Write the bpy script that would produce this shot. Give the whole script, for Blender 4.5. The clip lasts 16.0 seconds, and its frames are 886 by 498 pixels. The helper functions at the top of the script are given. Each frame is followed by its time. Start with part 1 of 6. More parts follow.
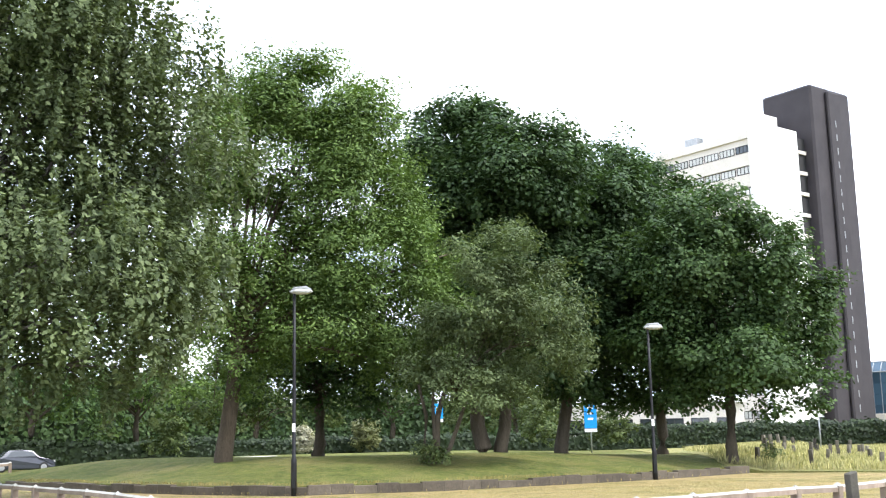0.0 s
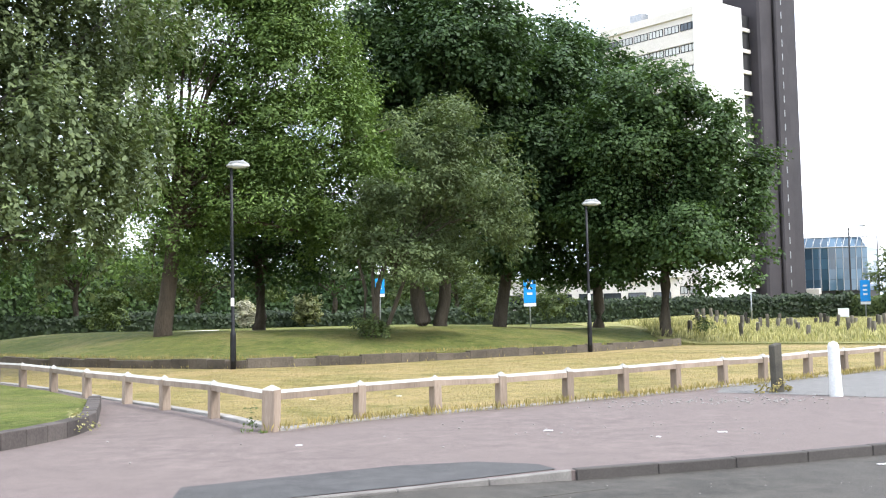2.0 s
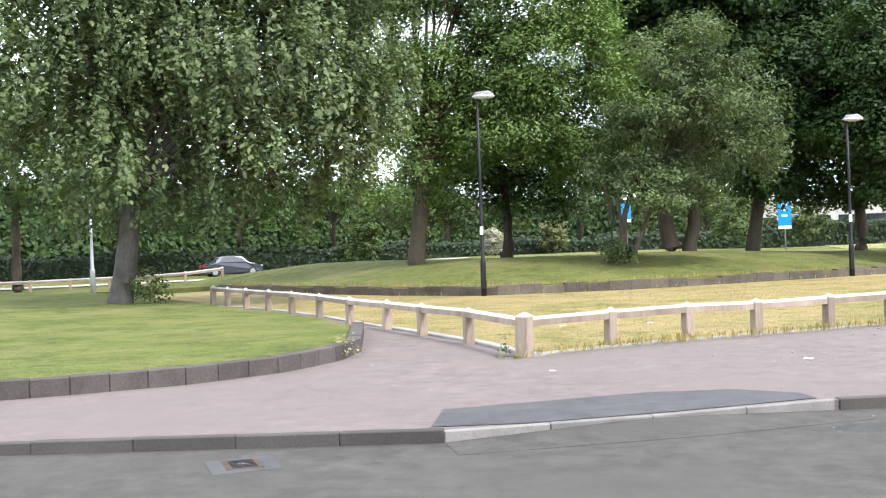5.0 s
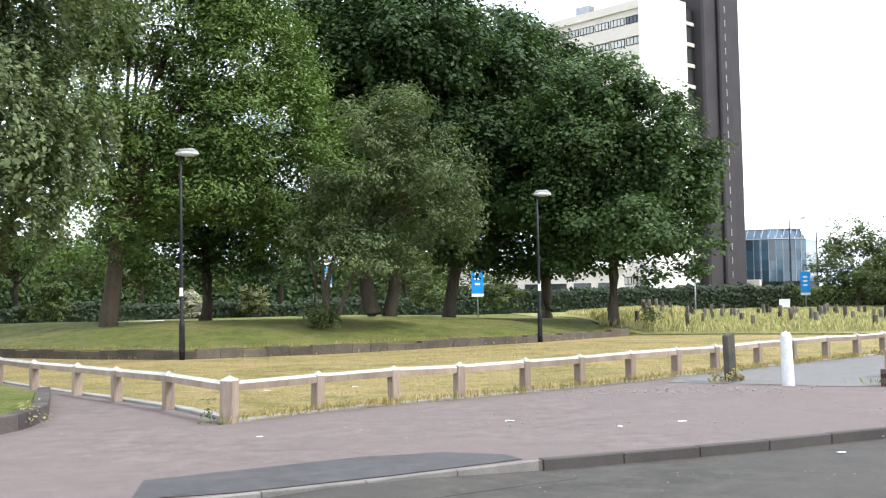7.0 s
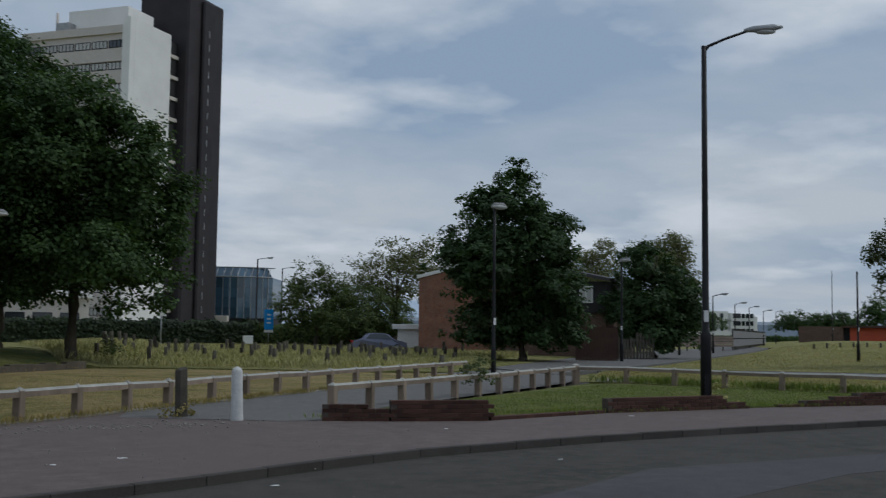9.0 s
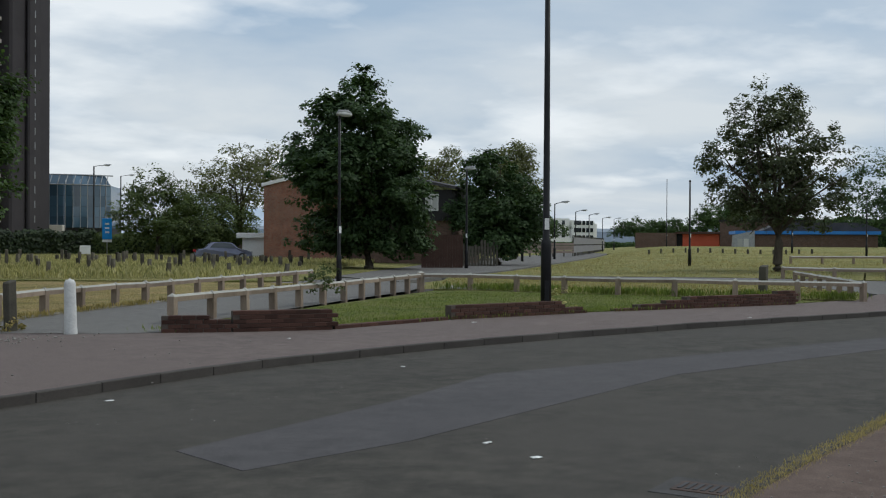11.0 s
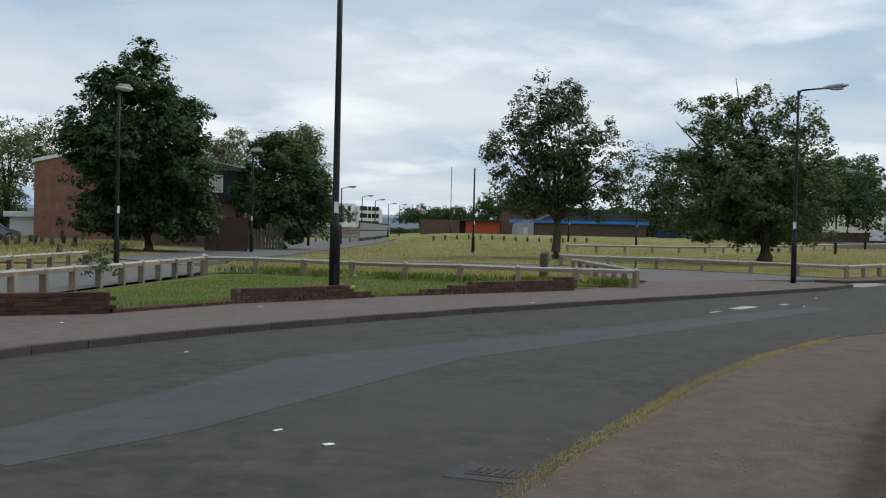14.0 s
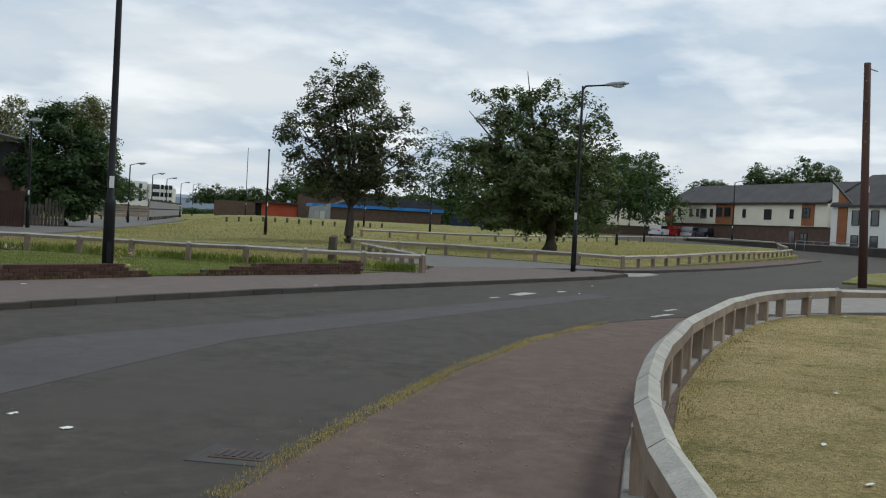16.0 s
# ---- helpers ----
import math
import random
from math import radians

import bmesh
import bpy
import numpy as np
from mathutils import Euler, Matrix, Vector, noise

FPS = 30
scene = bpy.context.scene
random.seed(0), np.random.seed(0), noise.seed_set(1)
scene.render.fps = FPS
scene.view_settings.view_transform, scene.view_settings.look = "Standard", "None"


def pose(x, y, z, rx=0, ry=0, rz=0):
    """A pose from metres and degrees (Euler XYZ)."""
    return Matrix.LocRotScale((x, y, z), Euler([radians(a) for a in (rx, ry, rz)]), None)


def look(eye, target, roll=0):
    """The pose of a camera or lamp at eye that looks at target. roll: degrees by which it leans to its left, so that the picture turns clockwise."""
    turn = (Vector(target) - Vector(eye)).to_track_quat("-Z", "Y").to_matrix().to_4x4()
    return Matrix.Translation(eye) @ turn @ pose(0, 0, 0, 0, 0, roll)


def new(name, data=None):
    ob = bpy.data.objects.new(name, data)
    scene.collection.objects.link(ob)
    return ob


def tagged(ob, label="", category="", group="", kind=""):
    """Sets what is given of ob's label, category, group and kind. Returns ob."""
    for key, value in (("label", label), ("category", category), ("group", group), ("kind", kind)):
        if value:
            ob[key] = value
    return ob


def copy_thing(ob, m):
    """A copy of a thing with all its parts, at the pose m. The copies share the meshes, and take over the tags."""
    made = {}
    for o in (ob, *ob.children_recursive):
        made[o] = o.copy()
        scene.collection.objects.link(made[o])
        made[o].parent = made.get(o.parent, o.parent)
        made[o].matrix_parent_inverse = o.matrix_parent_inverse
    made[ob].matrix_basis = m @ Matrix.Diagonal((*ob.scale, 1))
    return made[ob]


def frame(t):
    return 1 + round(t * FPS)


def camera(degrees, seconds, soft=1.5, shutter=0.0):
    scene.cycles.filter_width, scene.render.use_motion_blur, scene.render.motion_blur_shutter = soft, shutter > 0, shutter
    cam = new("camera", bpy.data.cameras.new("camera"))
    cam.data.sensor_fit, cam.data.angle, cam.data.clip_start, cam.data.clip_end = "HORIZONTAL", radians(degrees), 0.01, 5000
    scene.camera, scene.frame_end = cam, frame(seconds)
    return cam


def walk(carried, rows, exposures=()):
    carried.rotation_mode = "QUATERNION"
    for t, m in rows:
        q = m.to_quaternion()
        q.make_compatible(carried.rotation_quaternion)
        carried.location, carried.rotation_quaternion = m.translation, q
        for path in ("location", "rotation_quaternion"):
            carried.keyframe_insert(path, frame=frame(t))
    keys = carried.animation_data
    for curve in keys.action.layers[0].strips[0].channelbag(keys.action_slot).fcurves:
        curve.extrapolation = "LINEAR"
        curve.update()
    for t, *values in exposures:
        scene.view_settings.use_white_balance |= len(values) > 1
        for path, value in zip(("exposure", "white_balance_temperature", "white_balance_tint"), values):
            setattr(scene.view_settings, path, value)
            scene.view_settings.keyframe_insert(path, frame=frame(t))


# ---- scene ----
# ================= camera =================
PATH = [
    (0, -0.227, -0.260, 1.618, -0.99, 9.95, -1.19),
    (0.3, -0.252, -0.235, 1.630, -2.38, 8.01, -2.15),
    (0.5, -0.272, -0.223, 1.616, -1.79, 5.12, -2.85),
    (1, -0.235, -0.229, 1.613, 0.09, 4.98, -2.82),
    (1.5, -0.132, -0.223, 1.584, -1.57, 3.81, -0.39),
    (2, -0.090, -0.167, 1.595, -3.86, 3.33, -1.25),
    (2.5, -0.174, -0.173, 1.597, -2.51, 2.88, -0.53),
    (3, -0.292, -0.180, 1.595, -2.43, 3.04, -0.74),
    (3.2, -0.313, -0.183, 1.592, -2.63, 3.00, -1.35),
    (4.2, -0.200, -0.220, 1.610, 3.80, 1.10, -1.90),
    (4.9, -0.150, -0.270, 1.630, 9.30, -0.30, -2.20),
    (5.3, -0.127, -0.380, 1.615, 8.28, 0.74, -2.20),
    (5.5, -0.140, -0.290, 1.625, 6.26, 2.00, -2.60),
    (5.7, -0.202, -0.213, 1.630, -0.70, 3.98, -2.41),
    (6, -0.236, -0.132, 1.608, -2.75, 3.45, -1.77),
    (6.5, -0.305, -0.082, 1.598, -5.70, 3.11, -2.07),
    (7, -0.308, -0.054, 1.594, -6.79, 2.76, -1.19),
    (7.5, -0.115, -0.074, 1.598, -13.66, 2.31, -0.98),
    (8, -0.005, -0.163, 1.613, -21.14, 2.43, 0.24),
    (8.5, 0.070, -0.079, 1.636, -27.36, 3.65, 1.54),
    (9, -0.008, 0.070, 1.579, -34.27, 4.46, 0.72),
    (9.2, -0.012, 0.112, 1.588, -37.23, 2.35, 1.06),
    (9.5, -0.013, 0.180, 1.601, -40.32, 1.92, 1.45),
    (10, -0.010, 0.184, 1.591, -40.96, 1.14, 0.43),
    (10.2, 0.009, 0.173, 1.598, -41.71, 0.96, 0.42),
    (12.3, 0.219, 0.116, 1.592, -42.41, -1.97, 0.68),
    (12.5, 0.217, 0.136, 1.588, -42.22, -2.01, 0.66),
    (13, 0.153, 0.235, 1.585, -43.97, -1.40, 1.02),
    (13.5, 0.198, 0.294, 1.581, -50.85, -0.93, 1.43),
    (14, 0.248, 0.353, 1.565, -53.78, -0.98, 1.32),
    (14.5, 0.314, 0.304, 1.564, -54.59, -1.44, 0.45),
    (15, 0.429, 0.238, 1.553, -57.46, -1.51, 0.52),
    (15.5, 0.537, 0.208, 1.527, -63.14, -1.38, 0.81),
    (16, 0.545, 0.183, 1.524, -64.51, -1.38, 3.00),
]


def view(x, y, z, yaw, pitch, roll):
    a, p = radians(yaw), radians(pitch)
    return look((x, y, z), (x - math.sin(a) * math.cos(p), y + math.cos(a) * math.cos(p), z + math.sin(p)), roll)


cam = camera(44.63, 16.0, soft=1.15, shutter=0.15)
walk(cam, [(r[0], view(*r[1:])) for r in PATH],
     exposures=[(0, 2.35, 6100, 13), (0.3, 1.4, 6150, 13), (0.6, 1.3, 6150, 13), (1.0, 2.25, 6100, 13), (1.5, 2.3, 6100, 13), (3.2, 2.25, 6100, 13), (5.3, 2.5, 6100, 13), (6.0, 2.25, 6100, 13),
                (7.0, 2.08, 6150, 12), (7.5, 1.85, 6200, 12), (7.9, 1.15, 6250, 10), (8.3, 0.4, 6100, 8), (8.7, -0.4, 5800, 8), (9.1, -0.4, 5800, 8), (9.5, -0.2, 5750, 7), (10.2, -0.1, 5900, 7), (12.3, 0.58, 6350, 6), (13.0, 0.58, 6250, 6), (13.6, 0.3, 6150, 6), (16.0, 0.28, 6250, 7)])

# ================= sky and sun =================
SUN_AZ, SUN_EL = -118.0, 50.0  # degrees to the left of +y, and up
world = bpy.data.worlds.new("sky")
scene.world = world
world.use_nodes = True
wt = world.node_tree
wt.nodes.clear()


def wnode(kind, **props):
    n = wt.nodes.new(kind)
    for k, v in props.items():
        if k in n.inputs:
            n.inputs[k].default_value = v
    return n


sky = wnode("ShaderNodeTexSky")
sky.sky_type, sky.sun_disc = "NISHITA", False
sky.sun_elevation, sky.sun_rotation = radians(SUN_EL), radians(-SUN_AZ)
sky.air_density, sky.dust_density, sky.ozone_density = 1.2, 2.0, 1.2
tc = wnode("ShaderNodeTexCoord")
# flatten the sky dome so that clouds stretch into bands near the horizon
sep = wnode("ShaderNodeSeparateXYZ")
wt.links.new(tc.outputs["Generated"], sep.inputs[0])
lift = wnode("ShaderNodeMath")
lift.operation = "ADD"
lift.inputs[1].default_value = 0.16
wt.links.new(sep.outputs["Z"], lift.inputs[0])
comb = wnode("ShaderNodeCombineXYZ")
for axis in ("X", "Y"):
    d = wnode("ShaderNodeMath")
    d.operation = "DIVIDE"
    wt.links.new(sep.outputs[axis], d.inputs[0])
    wt.links.new(lift.outputs[0], d.inputs[1])
    wt.links.new(d.outputs[0], comb.inputs[axis])
n1 = wnode("ShaderNodeTexNoise", Scale=0.75, Detail=7.0, Roughness=0.52, Distortion=0.3)
n2 = wnode("ShaderNodeTexNoise", Scale=1.3, Detail=6.0, Roughness=0.5)
for n in (n1, n2):
    wt.links.new(comb.outputs[0], n.inputs["Vector"])
r1 = wnode("ShaderNodeValToRGB")
r1.color_ramp.elements[0].position, r1.color_ramp.elements[0].color = 0.36, (0.45, 0.555, 0.685, 1)
r1.color_ramp.elements[1].position, r1.color_ramp.elements[1].color = 0.62, (0.80, 0.82, 0.84, 1)
wt.links.new(n1.outputs["Fac"], r1.inputs[0])
r2 = wnode("ShaderNodeValToRGB")
r2.color_ramp.elements[0].position, r2.color_ramp.elements[0].color = 0.50, (0, 0, 0, 1)
r2.color_ramp.elements[1].position, r2.color_ramp.elements[1].color = 0.64, (0.9, 0.9, 0.9, 1)
wt.links.new(n2.outputs["Fac"], r2.inputs[0])
bright = wnode("ShaderNodeMixRGB")
bright.inputs[2].default_value = (1.02, 1.02, 1.02, 1)
wt.links.new(r2.outputs[0], bright.inputs[0])
wt.links.new(r1.outputs[0], bright.inputs[1])
bg_sky, bg_cloud = wnode("ShaderNodeBackground", Strength=0.06), wnode("ShaderNodeBackground", Strength=0.83)
wt.links.new(sky.outputs[0], bg_sky.inputs[0])
wt.links.new(bright.outputs[0], bg_cloud.inputs[0])
mixs = wnode("ShaderNodeMixShader", Fac=0.9)
wt.links.new(bg_sky.outputs[0], mixs.inputs[1])
wt.links.new(bg_cloud.outputs[0], mixs.inputs[2])
wout = wnode("ShaderNodeOutputWorld")
wt.links.new(mixs.outputs[0], wout.inputs[0])

sun = bpy.data.lights.new("sun", "SUN")
sun.energy, sun.angle, sun.color = 1.1, radians(14), (1.0, 0.95, 0.87)
sun_ob = new("sun", sun)
sa, se = radians(SUN_AZ), radians(SUN_EL)
sun_ob.matrix_world = look((0, 0, 60), (60 * math.sin(sa) * math.cos(se), -60 * math.cos(sa) * math.cos(se), 60 - 60 * math.sin(se)))

# ================= materials =================


class Mat:
    """A small node builder: one principled surface with layered noise."""

    def __init__(self, name, rough=0.8, metal=0.0, spec=0.3):
        self.m = bpy.data.materials.new(name)
        self.m.use_nodes = True
        self.t = self.m.node_tree
        self.b = self.t.nodes["Principled BSDF"]
        self.b.inputs["Roughness"].default_value, self.b.inputs["Metallic"].default_value = rough, metal
        self.b.inputs["Specular IOR Level"].default_value = spec
        self.tc = self.t.nodes.new("ShaderNodeTexCoord")

    def noise(self, scale, detail=4.0, rough=0.55, stretch=None, coord="Object"):
        n = self.t.nodes.new("ShaderNodeTexNoise")
        n.inputs["Scale"].default_value, n.inputs["Detail"].default_value, n.inputs["Roughness"].default_value = scale, detail, rough
        src = self.tc.outputs[coord]
        if stretch:
            mp = self.t.nodes.new("ShaderNodeMapping")
            mp.inputs["Scale"].default_value = stretch
            self.t.links.new(src, mp.inputs[0])
            src = mp.outputs[0]
        self.t.links.new(src, n.inputs["Vector"])
        return n.outputs["Fac"]

    def ramp(self, fac, *stops):
        r = self.t.nodes.new("ShaderNodeValToRGB")
        e = r.color_ramp.elements
        while len(e) < len(stops):
            e.new(0.5)
        for k, (pos, col) in zip(e, stops):
            k.position, k.color = pos, (*col, 1) if len(col) == 3 else col
        self.t.links.new(fac, r.inputs[0])
        return r.outputs[0]

    def mix(self, fac, a, b, mode="MIX"):
        n = self.t.nodes.new("ShaderNodeMixRGB")
        n.blend_type = mode
        for i, v in enumerate((fac, a, b)):
            if isinstance(v, (int, float)):
                n.inputs[i].default_value = v
            elif isinstance(v, tuple):
                n.inputs[i].default_value = (*v, 1)
            else:
                self.t.links.new(v, n.inputs[i])
        return n.outputs[0]

    def random(self, island=False):
        if island:
            return self.t.nodes.new("ShaderNodeNewGeometry").outputs["Random Per Island"]
        return self.t.nodes.new("ShaderNodeObjectInfo").outputs["Random"]

    def colour(self, out):
        self.t.links.new(out, self.b.inputs["Base Color"])
        return self

    def bump(self, fac, strength=0.3, dist=0.02):
        n = self.t.nodes.new("ShaderNodeBump")
        n.inputs["Strength"].default_value, n.inputs["Distance"].default_value = strength, dist
        self.t.links.new(fac, n.inputs["Height"])
        self.t.links.new(n.outputs[0], self.b.inputs["Normal"])
        return self


def surface(name, dark, light, scale=3.0, fine=40.0, rough=0.8, bump=0.25, dist=0.01, metal=0.0, spec=0.3, vary=0.0, stretch=None):
    k = Mat(name, rough, metal, spec)
    big = k.noise(scale, 5, 0.6, stretch)
    small = k.noise(fine, 3, 0.6, stretch)
    col = k.ramp(big, (0.3, dark), (0.7, light))
    col = k.mix(0.25, col, k.ramp(small, (0.3, tuple(c * 0.6 for c in dark)), (0.7, tuple(min(1, c * 1.25) for c in light))))
    if vary:
        col = k.mix(1.0, col, k.ramp(k.random(), (0.0, (1 - vary,) * 3), (1.0, (1 + 0 * vary,) * 3)), "MULTIPLY")
    k.colour(col).bump(small, bump, dist)
    return k.m


def grass_mat(name, a, b, dry, dry_amount):
    k = Mat(name, 0.9, spec=0.15)
    mid, small, big, blade = k.noise(0.9, 6, 0.7), k.noise(22, 5, 0.75), k.noise(0.32, 5, 0.7), k.noise(90, 3, 0.7)
    col = k.ramp(mid, (0.40, a), (0.60, b))
    worn = k.ramp(big, (0.50 - dry_amount, (0, 0, 0)), (0.72 - dry_amount, (1, 1, 1)))
    col = k.mix(worn, col, dry)
    tuft = k.noise(4.2, 6, 0.75)
    col = k.mix(k.ramp(tuft, (0.46, (0, 0, 0)), (0.62, (0.85, 0.85, 0.85))), col, tuple(0.6 * p + 0.45 * q for p, q in zip(dry, b)))
    col = k.mix(k.ramp(k.noise(2.1, 5, 0.7), (0.56, (0, 0, 0)), (0.68, (0.8, 0.8, 0.8))), col, tuple(0.75 * p for p in a))
    col = k.mix(0.75, col, k.ramp(small, (0.32, (0.35, 0.35, 0.32)), (0.68, (1.3, 1.28, 1.2))), "MULTIPLY")
    col = k.mix(0.5, col, k.ramp(blade, (0.35, (0.45, 0.45, 0.42)), (0.65, (1.3, 1.3, 1.25))), "MULTIPLY")
    k.colour(col).bump(small, 1.0, 0.07)
    return k.m


def asphalt_mat(name, a, b, patch, drawn=1.0):
    k = Mat(name, 0.88, spec=0.25)
    fine, mid, big = k.noise(130, 3, 0.75), k.noise(3.2, 8, 0.72), k.noise(0.25, 5, 0.65)
    col = k.ramp(mid, (0.38, a), (0.64, b))
    streak = k.noise(0.7, 5, 0.7, (0.3 * drawn + 1 - drawn, 1.3 * drawn + 1 - drawn, 1))
    col = k.mix(0.5, col, k.ramp(streak, (0.36, (0.80, 0.80, 0.80)), (0.64, (1.15, 1.14, 1.13))), "MULTIPLY")
    grit = k.noise(34, 4, 0.8)
    col = k.mix(k.ramp(grit, (0.60, (0, 0, 0)), (0.74, (0.5, 0.5, 0.5))), col, tuple(1.7 * c for c in b))
    col = k.mix(k.ramp(big, (0.42, (0, 0, 0)), (0.62, (0.8, 0.8, 0.8))), col, patch)
    col = k.mix(0.75, col, k.ramp(fine, (0.34, (0.45, 0.45, 0.45)), (0.66, (1.35, 1.35, 1.35))), "MULTIPLY")
    # pale gravel scattered over it
    v = k.t.nodes.new("ShaderNodeTexVoronoi")
    v.inputs["Scale"].default_value = 9
    k.t.links.new(k.tc.outputs["Object"], v.inputs["Vector"])
    col = k.mix(k.ramp(v.outputs["Distance"], (0.03, (0.55, 0.55, 0.55)), (0.07, (0, 0, 0))), col, tuple(min(1, 2.2 * c) for c in b))
    k.colour(col).bump(fine, 0.35, 0.008)
    return k.m


def leaf_mat(name, dark, light, trans=0.3):
    k = Mat(name, 0.6, spec=0.25)
    mid = tuple((a + b) / 2 for a, b in zip(dark, light))
    col = k.ramp(k.random(True), (0.0, tuple(0.5 * (a + b) for a, b in zip(dark, mid))), (0.7, light), (1.0, tuple(min(1, c * 1.2) for c in light)))
    col = k.mix(0.5, col, k.ramp(k.noise(0.45, 3), (0.3, (0.55, 0.55, 0.55)), (0.7, (1.25, 1.22, 1.1))), "MULTIPLY")
    col = k.mix(0.4, col, k.ramp(k.noise(1.7, 2), (0.35, (0.6, 0.62, 0.6)), (0.65, (1.3, 1.28, 1.1))), "MULTIPLY")
    k.colour(col)
    tr = k.t.nodes.new("ShaderNodeBsdfTranslucent")
    k.t.links.new(k.mix(1.0, col, (1.05, 1.1, 0.6), "MULTIPLY"), tr.inputs[0])
    ms = k.t.nodes.new("ShaderNodeMixShader")
    ms.inputs[0].default_value = trans
    out = k.t.nodes["Material Output"]
    k.t.links.new(k.b.outputs[0], ms.inputs[1])
    k.t.links.new(tr.outputs[0], ms.inputs[2])
    k.t.links.new(ms.outputs[0], out.inputs[0])
    return k.m


def brick_mat(name, a, b, mortar, bw=0.225, bh=0.075):
    k = Mat(name, 0.85, spec=0.2)
    uv = k.t.nodes.new("ShaderNodeUVMap")
    br = k.t.nodes.new("ShaderNodeTexBrick")
    br.inputs["Scale"].default_value = 1.0
    br.inputs["Brick Width"].default_value, br.inputs["Row Height"].default_value = bw, bh
    br.inputs["Mortar Size"].default_value = 0.008
    br.inputs["Color1"].default_value, br.inputs["Color2"].default_value, br.inputs["Mortar"].default_value = (*a, 1), (*b, 1), (*mortar, 1)
    k.t.links.new(uv.outputs[0], br.inputs["Vector"])
    col = k.mix(0.5, br.outputs["Color"], k.ramp(k.noise(1.2, 5), (0.3, (0.55, 0.55, 0.55)), (0.7, (1.15, 1.15, 1.15))), "MULTIPLY")
    k.colour(col).bump(br.outputs["Fac"], -0.3, 0.008)
    return k.m


GRASS = grass_mat("grass", (0.125, 0.155, 0.042), (0.24, 0.25, 0.08), (0.35, 0.31, 0.14), 0.10)
GRASS_DRY = grass_mat("dry_grass", (0.17, 0.17, 0.05), (0.34, 0.285, 0.12), (0.43, 0.325, 0.165), 0.10)
LAWN_PATCHY = grass_mat("patchy_lawn", (0.14, 0.165, 0.045), (0.38, 0.315, 0.13), (0.55, 0.425, 0.23), 0.11)
GRASS_LUSH = grass_mat("lush_grass", (0.085, 0.12, 0.025), (0.17, 0.205, 0.05), (0.24, 0.225, 0.09), 0.03)
# Green mown grass with the shade of the crowns mixed into its colour.
GRASS_SHADE = grass_mat("shaded_mown_grass", (0.08, 0.115, 0.025), (0.16, 0.18, 0.045), (0.24, 0.21, 0.085), 0.02)
ROAD = asphalt_mat("road_asphalt", (0.040, 0.037, 0.031), (0.076, 0.069, 0.058), (0.064, 0.058, 0.050))
PAVE = asphalt_mat("red_asphalt", (0.092, 0.064, 0.052), (0.150, 0.108, 0.088), (0.118, 0.084, 0.068), 0.0)
PAVE_FAR = asphalt_mat("worn_red_asphalt", (0.120, 0.095, 0.087), (0.168, 0.135, 0.124), (0.14, 0.112, 0.102), 0.0)
PATHM = asphalt_mat("path_asphalt", (0.12, 0.115, 0.11), (0.18, 0.175, 0.165), (0.15, 0.145, 0.135), 0.0)
PATCH = asphalt_mat("patch_asphalt", (0.05, 0.048, 0.048), (0.08, 0.078, 0.076), (0.07, 0.068, 0.066))
# Stone darkened all over to carry the shade on the kerb's road face.
KERB = surface("shaded_kerb_stone", (0.042, 0.037, 0.033), (0.085, 0.076, 0.068), 0.8, 60, 0.9, 0.4, vary=0.2)
KERB_DROP = surface("dropped_kerb_concrete", (0.13, 0.12, 0.11), (0.23, 0.215, 0.195), 2.5, 50, 0.9, 0.4, vary=0.2)
KERB_PALE = surface("pale_concrete", (0.20, 0.19, 0.17), (0.34, 0.32, 0.29), 2.5, 50, 0.9, 0.4, vary=0.2)
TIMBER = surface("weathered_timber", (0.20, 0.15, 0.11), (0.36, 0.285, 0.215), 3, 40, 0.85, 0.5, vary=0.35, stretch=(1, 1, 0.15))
# Paler timber for upward faces: bleaching plus sky light put into the colour.
TIMBER_TOP = surface("bleached_skylit_timber", (0.30, 0.295, 0.265), (0.47, 0.46, 0.41), 4, 50, 0.8, 0.4, vary=0.2)
TIMBER_DARK = surface("dark_timber", (0.06, 0.055, 0.045), (0.12, 0.11, 0.085), 3, 40, 0.9, 0.5, vary=0.3)
BARK = surface("bark", (0.045, 0.037, 0.028), (0.11, 0.09, 0.065), 2.5, 22, 0.95, 0.9, 0.05, stretch=(1, 1, 0.25))
# Lit copy of BARK: the light is put into a lighter brown.
BARK_LIT = surface("lit_bark", (0.055, 0.042, 0.03), (0.12, 0.093, 0.066), 2.5, 22, 0.95, 0.9, 0.05, stretch=(1, 1, 0.25))
BARK_BIRCH = surface("birch_bark", (0.035, 0.032, 0.028), (0.115, 0.105, 0.09), 2.2, 14, 0.85, 0.6, 0.03, stretch=(1, 1, 0.6))
BLACK = surface("black_paint", (0.008, 0.008, 0.009), (0.017, 0.017, 0.019), 3, 60, 0.5, 0.1, spec=0.25)
GREY_METAL = surface("grey_metal", (0.25, 0.26, 0.27), (0.38, 0.39, 0.40), 3, 60, 0.5, 0.1, metal=0.5)
LAMP_HOOD = surface("lamp_hood", (0.16, 0.165, 0.165), (0.24, 0.245, 0.24), 3, 60, 0.6, 0.1)
LAMP_GLASS = surface("lamp_bowl", (0.30, 0.31, 0.30), (0.42, 0.43, 0.41), 3, 60, 0.25, 0.05, spec=0.6)
WHITE = surface("white_paint", (0.66, 0.66, 0.64), (0.80, 0.80, 0.78), 1.5, 30, 0.6, 0.1)
CREAM = surface("cream_render", (0.76, 0.72, 0.58), (0.86, 0.82, 0.68), 0.5, 20, 0.85, 0.15)
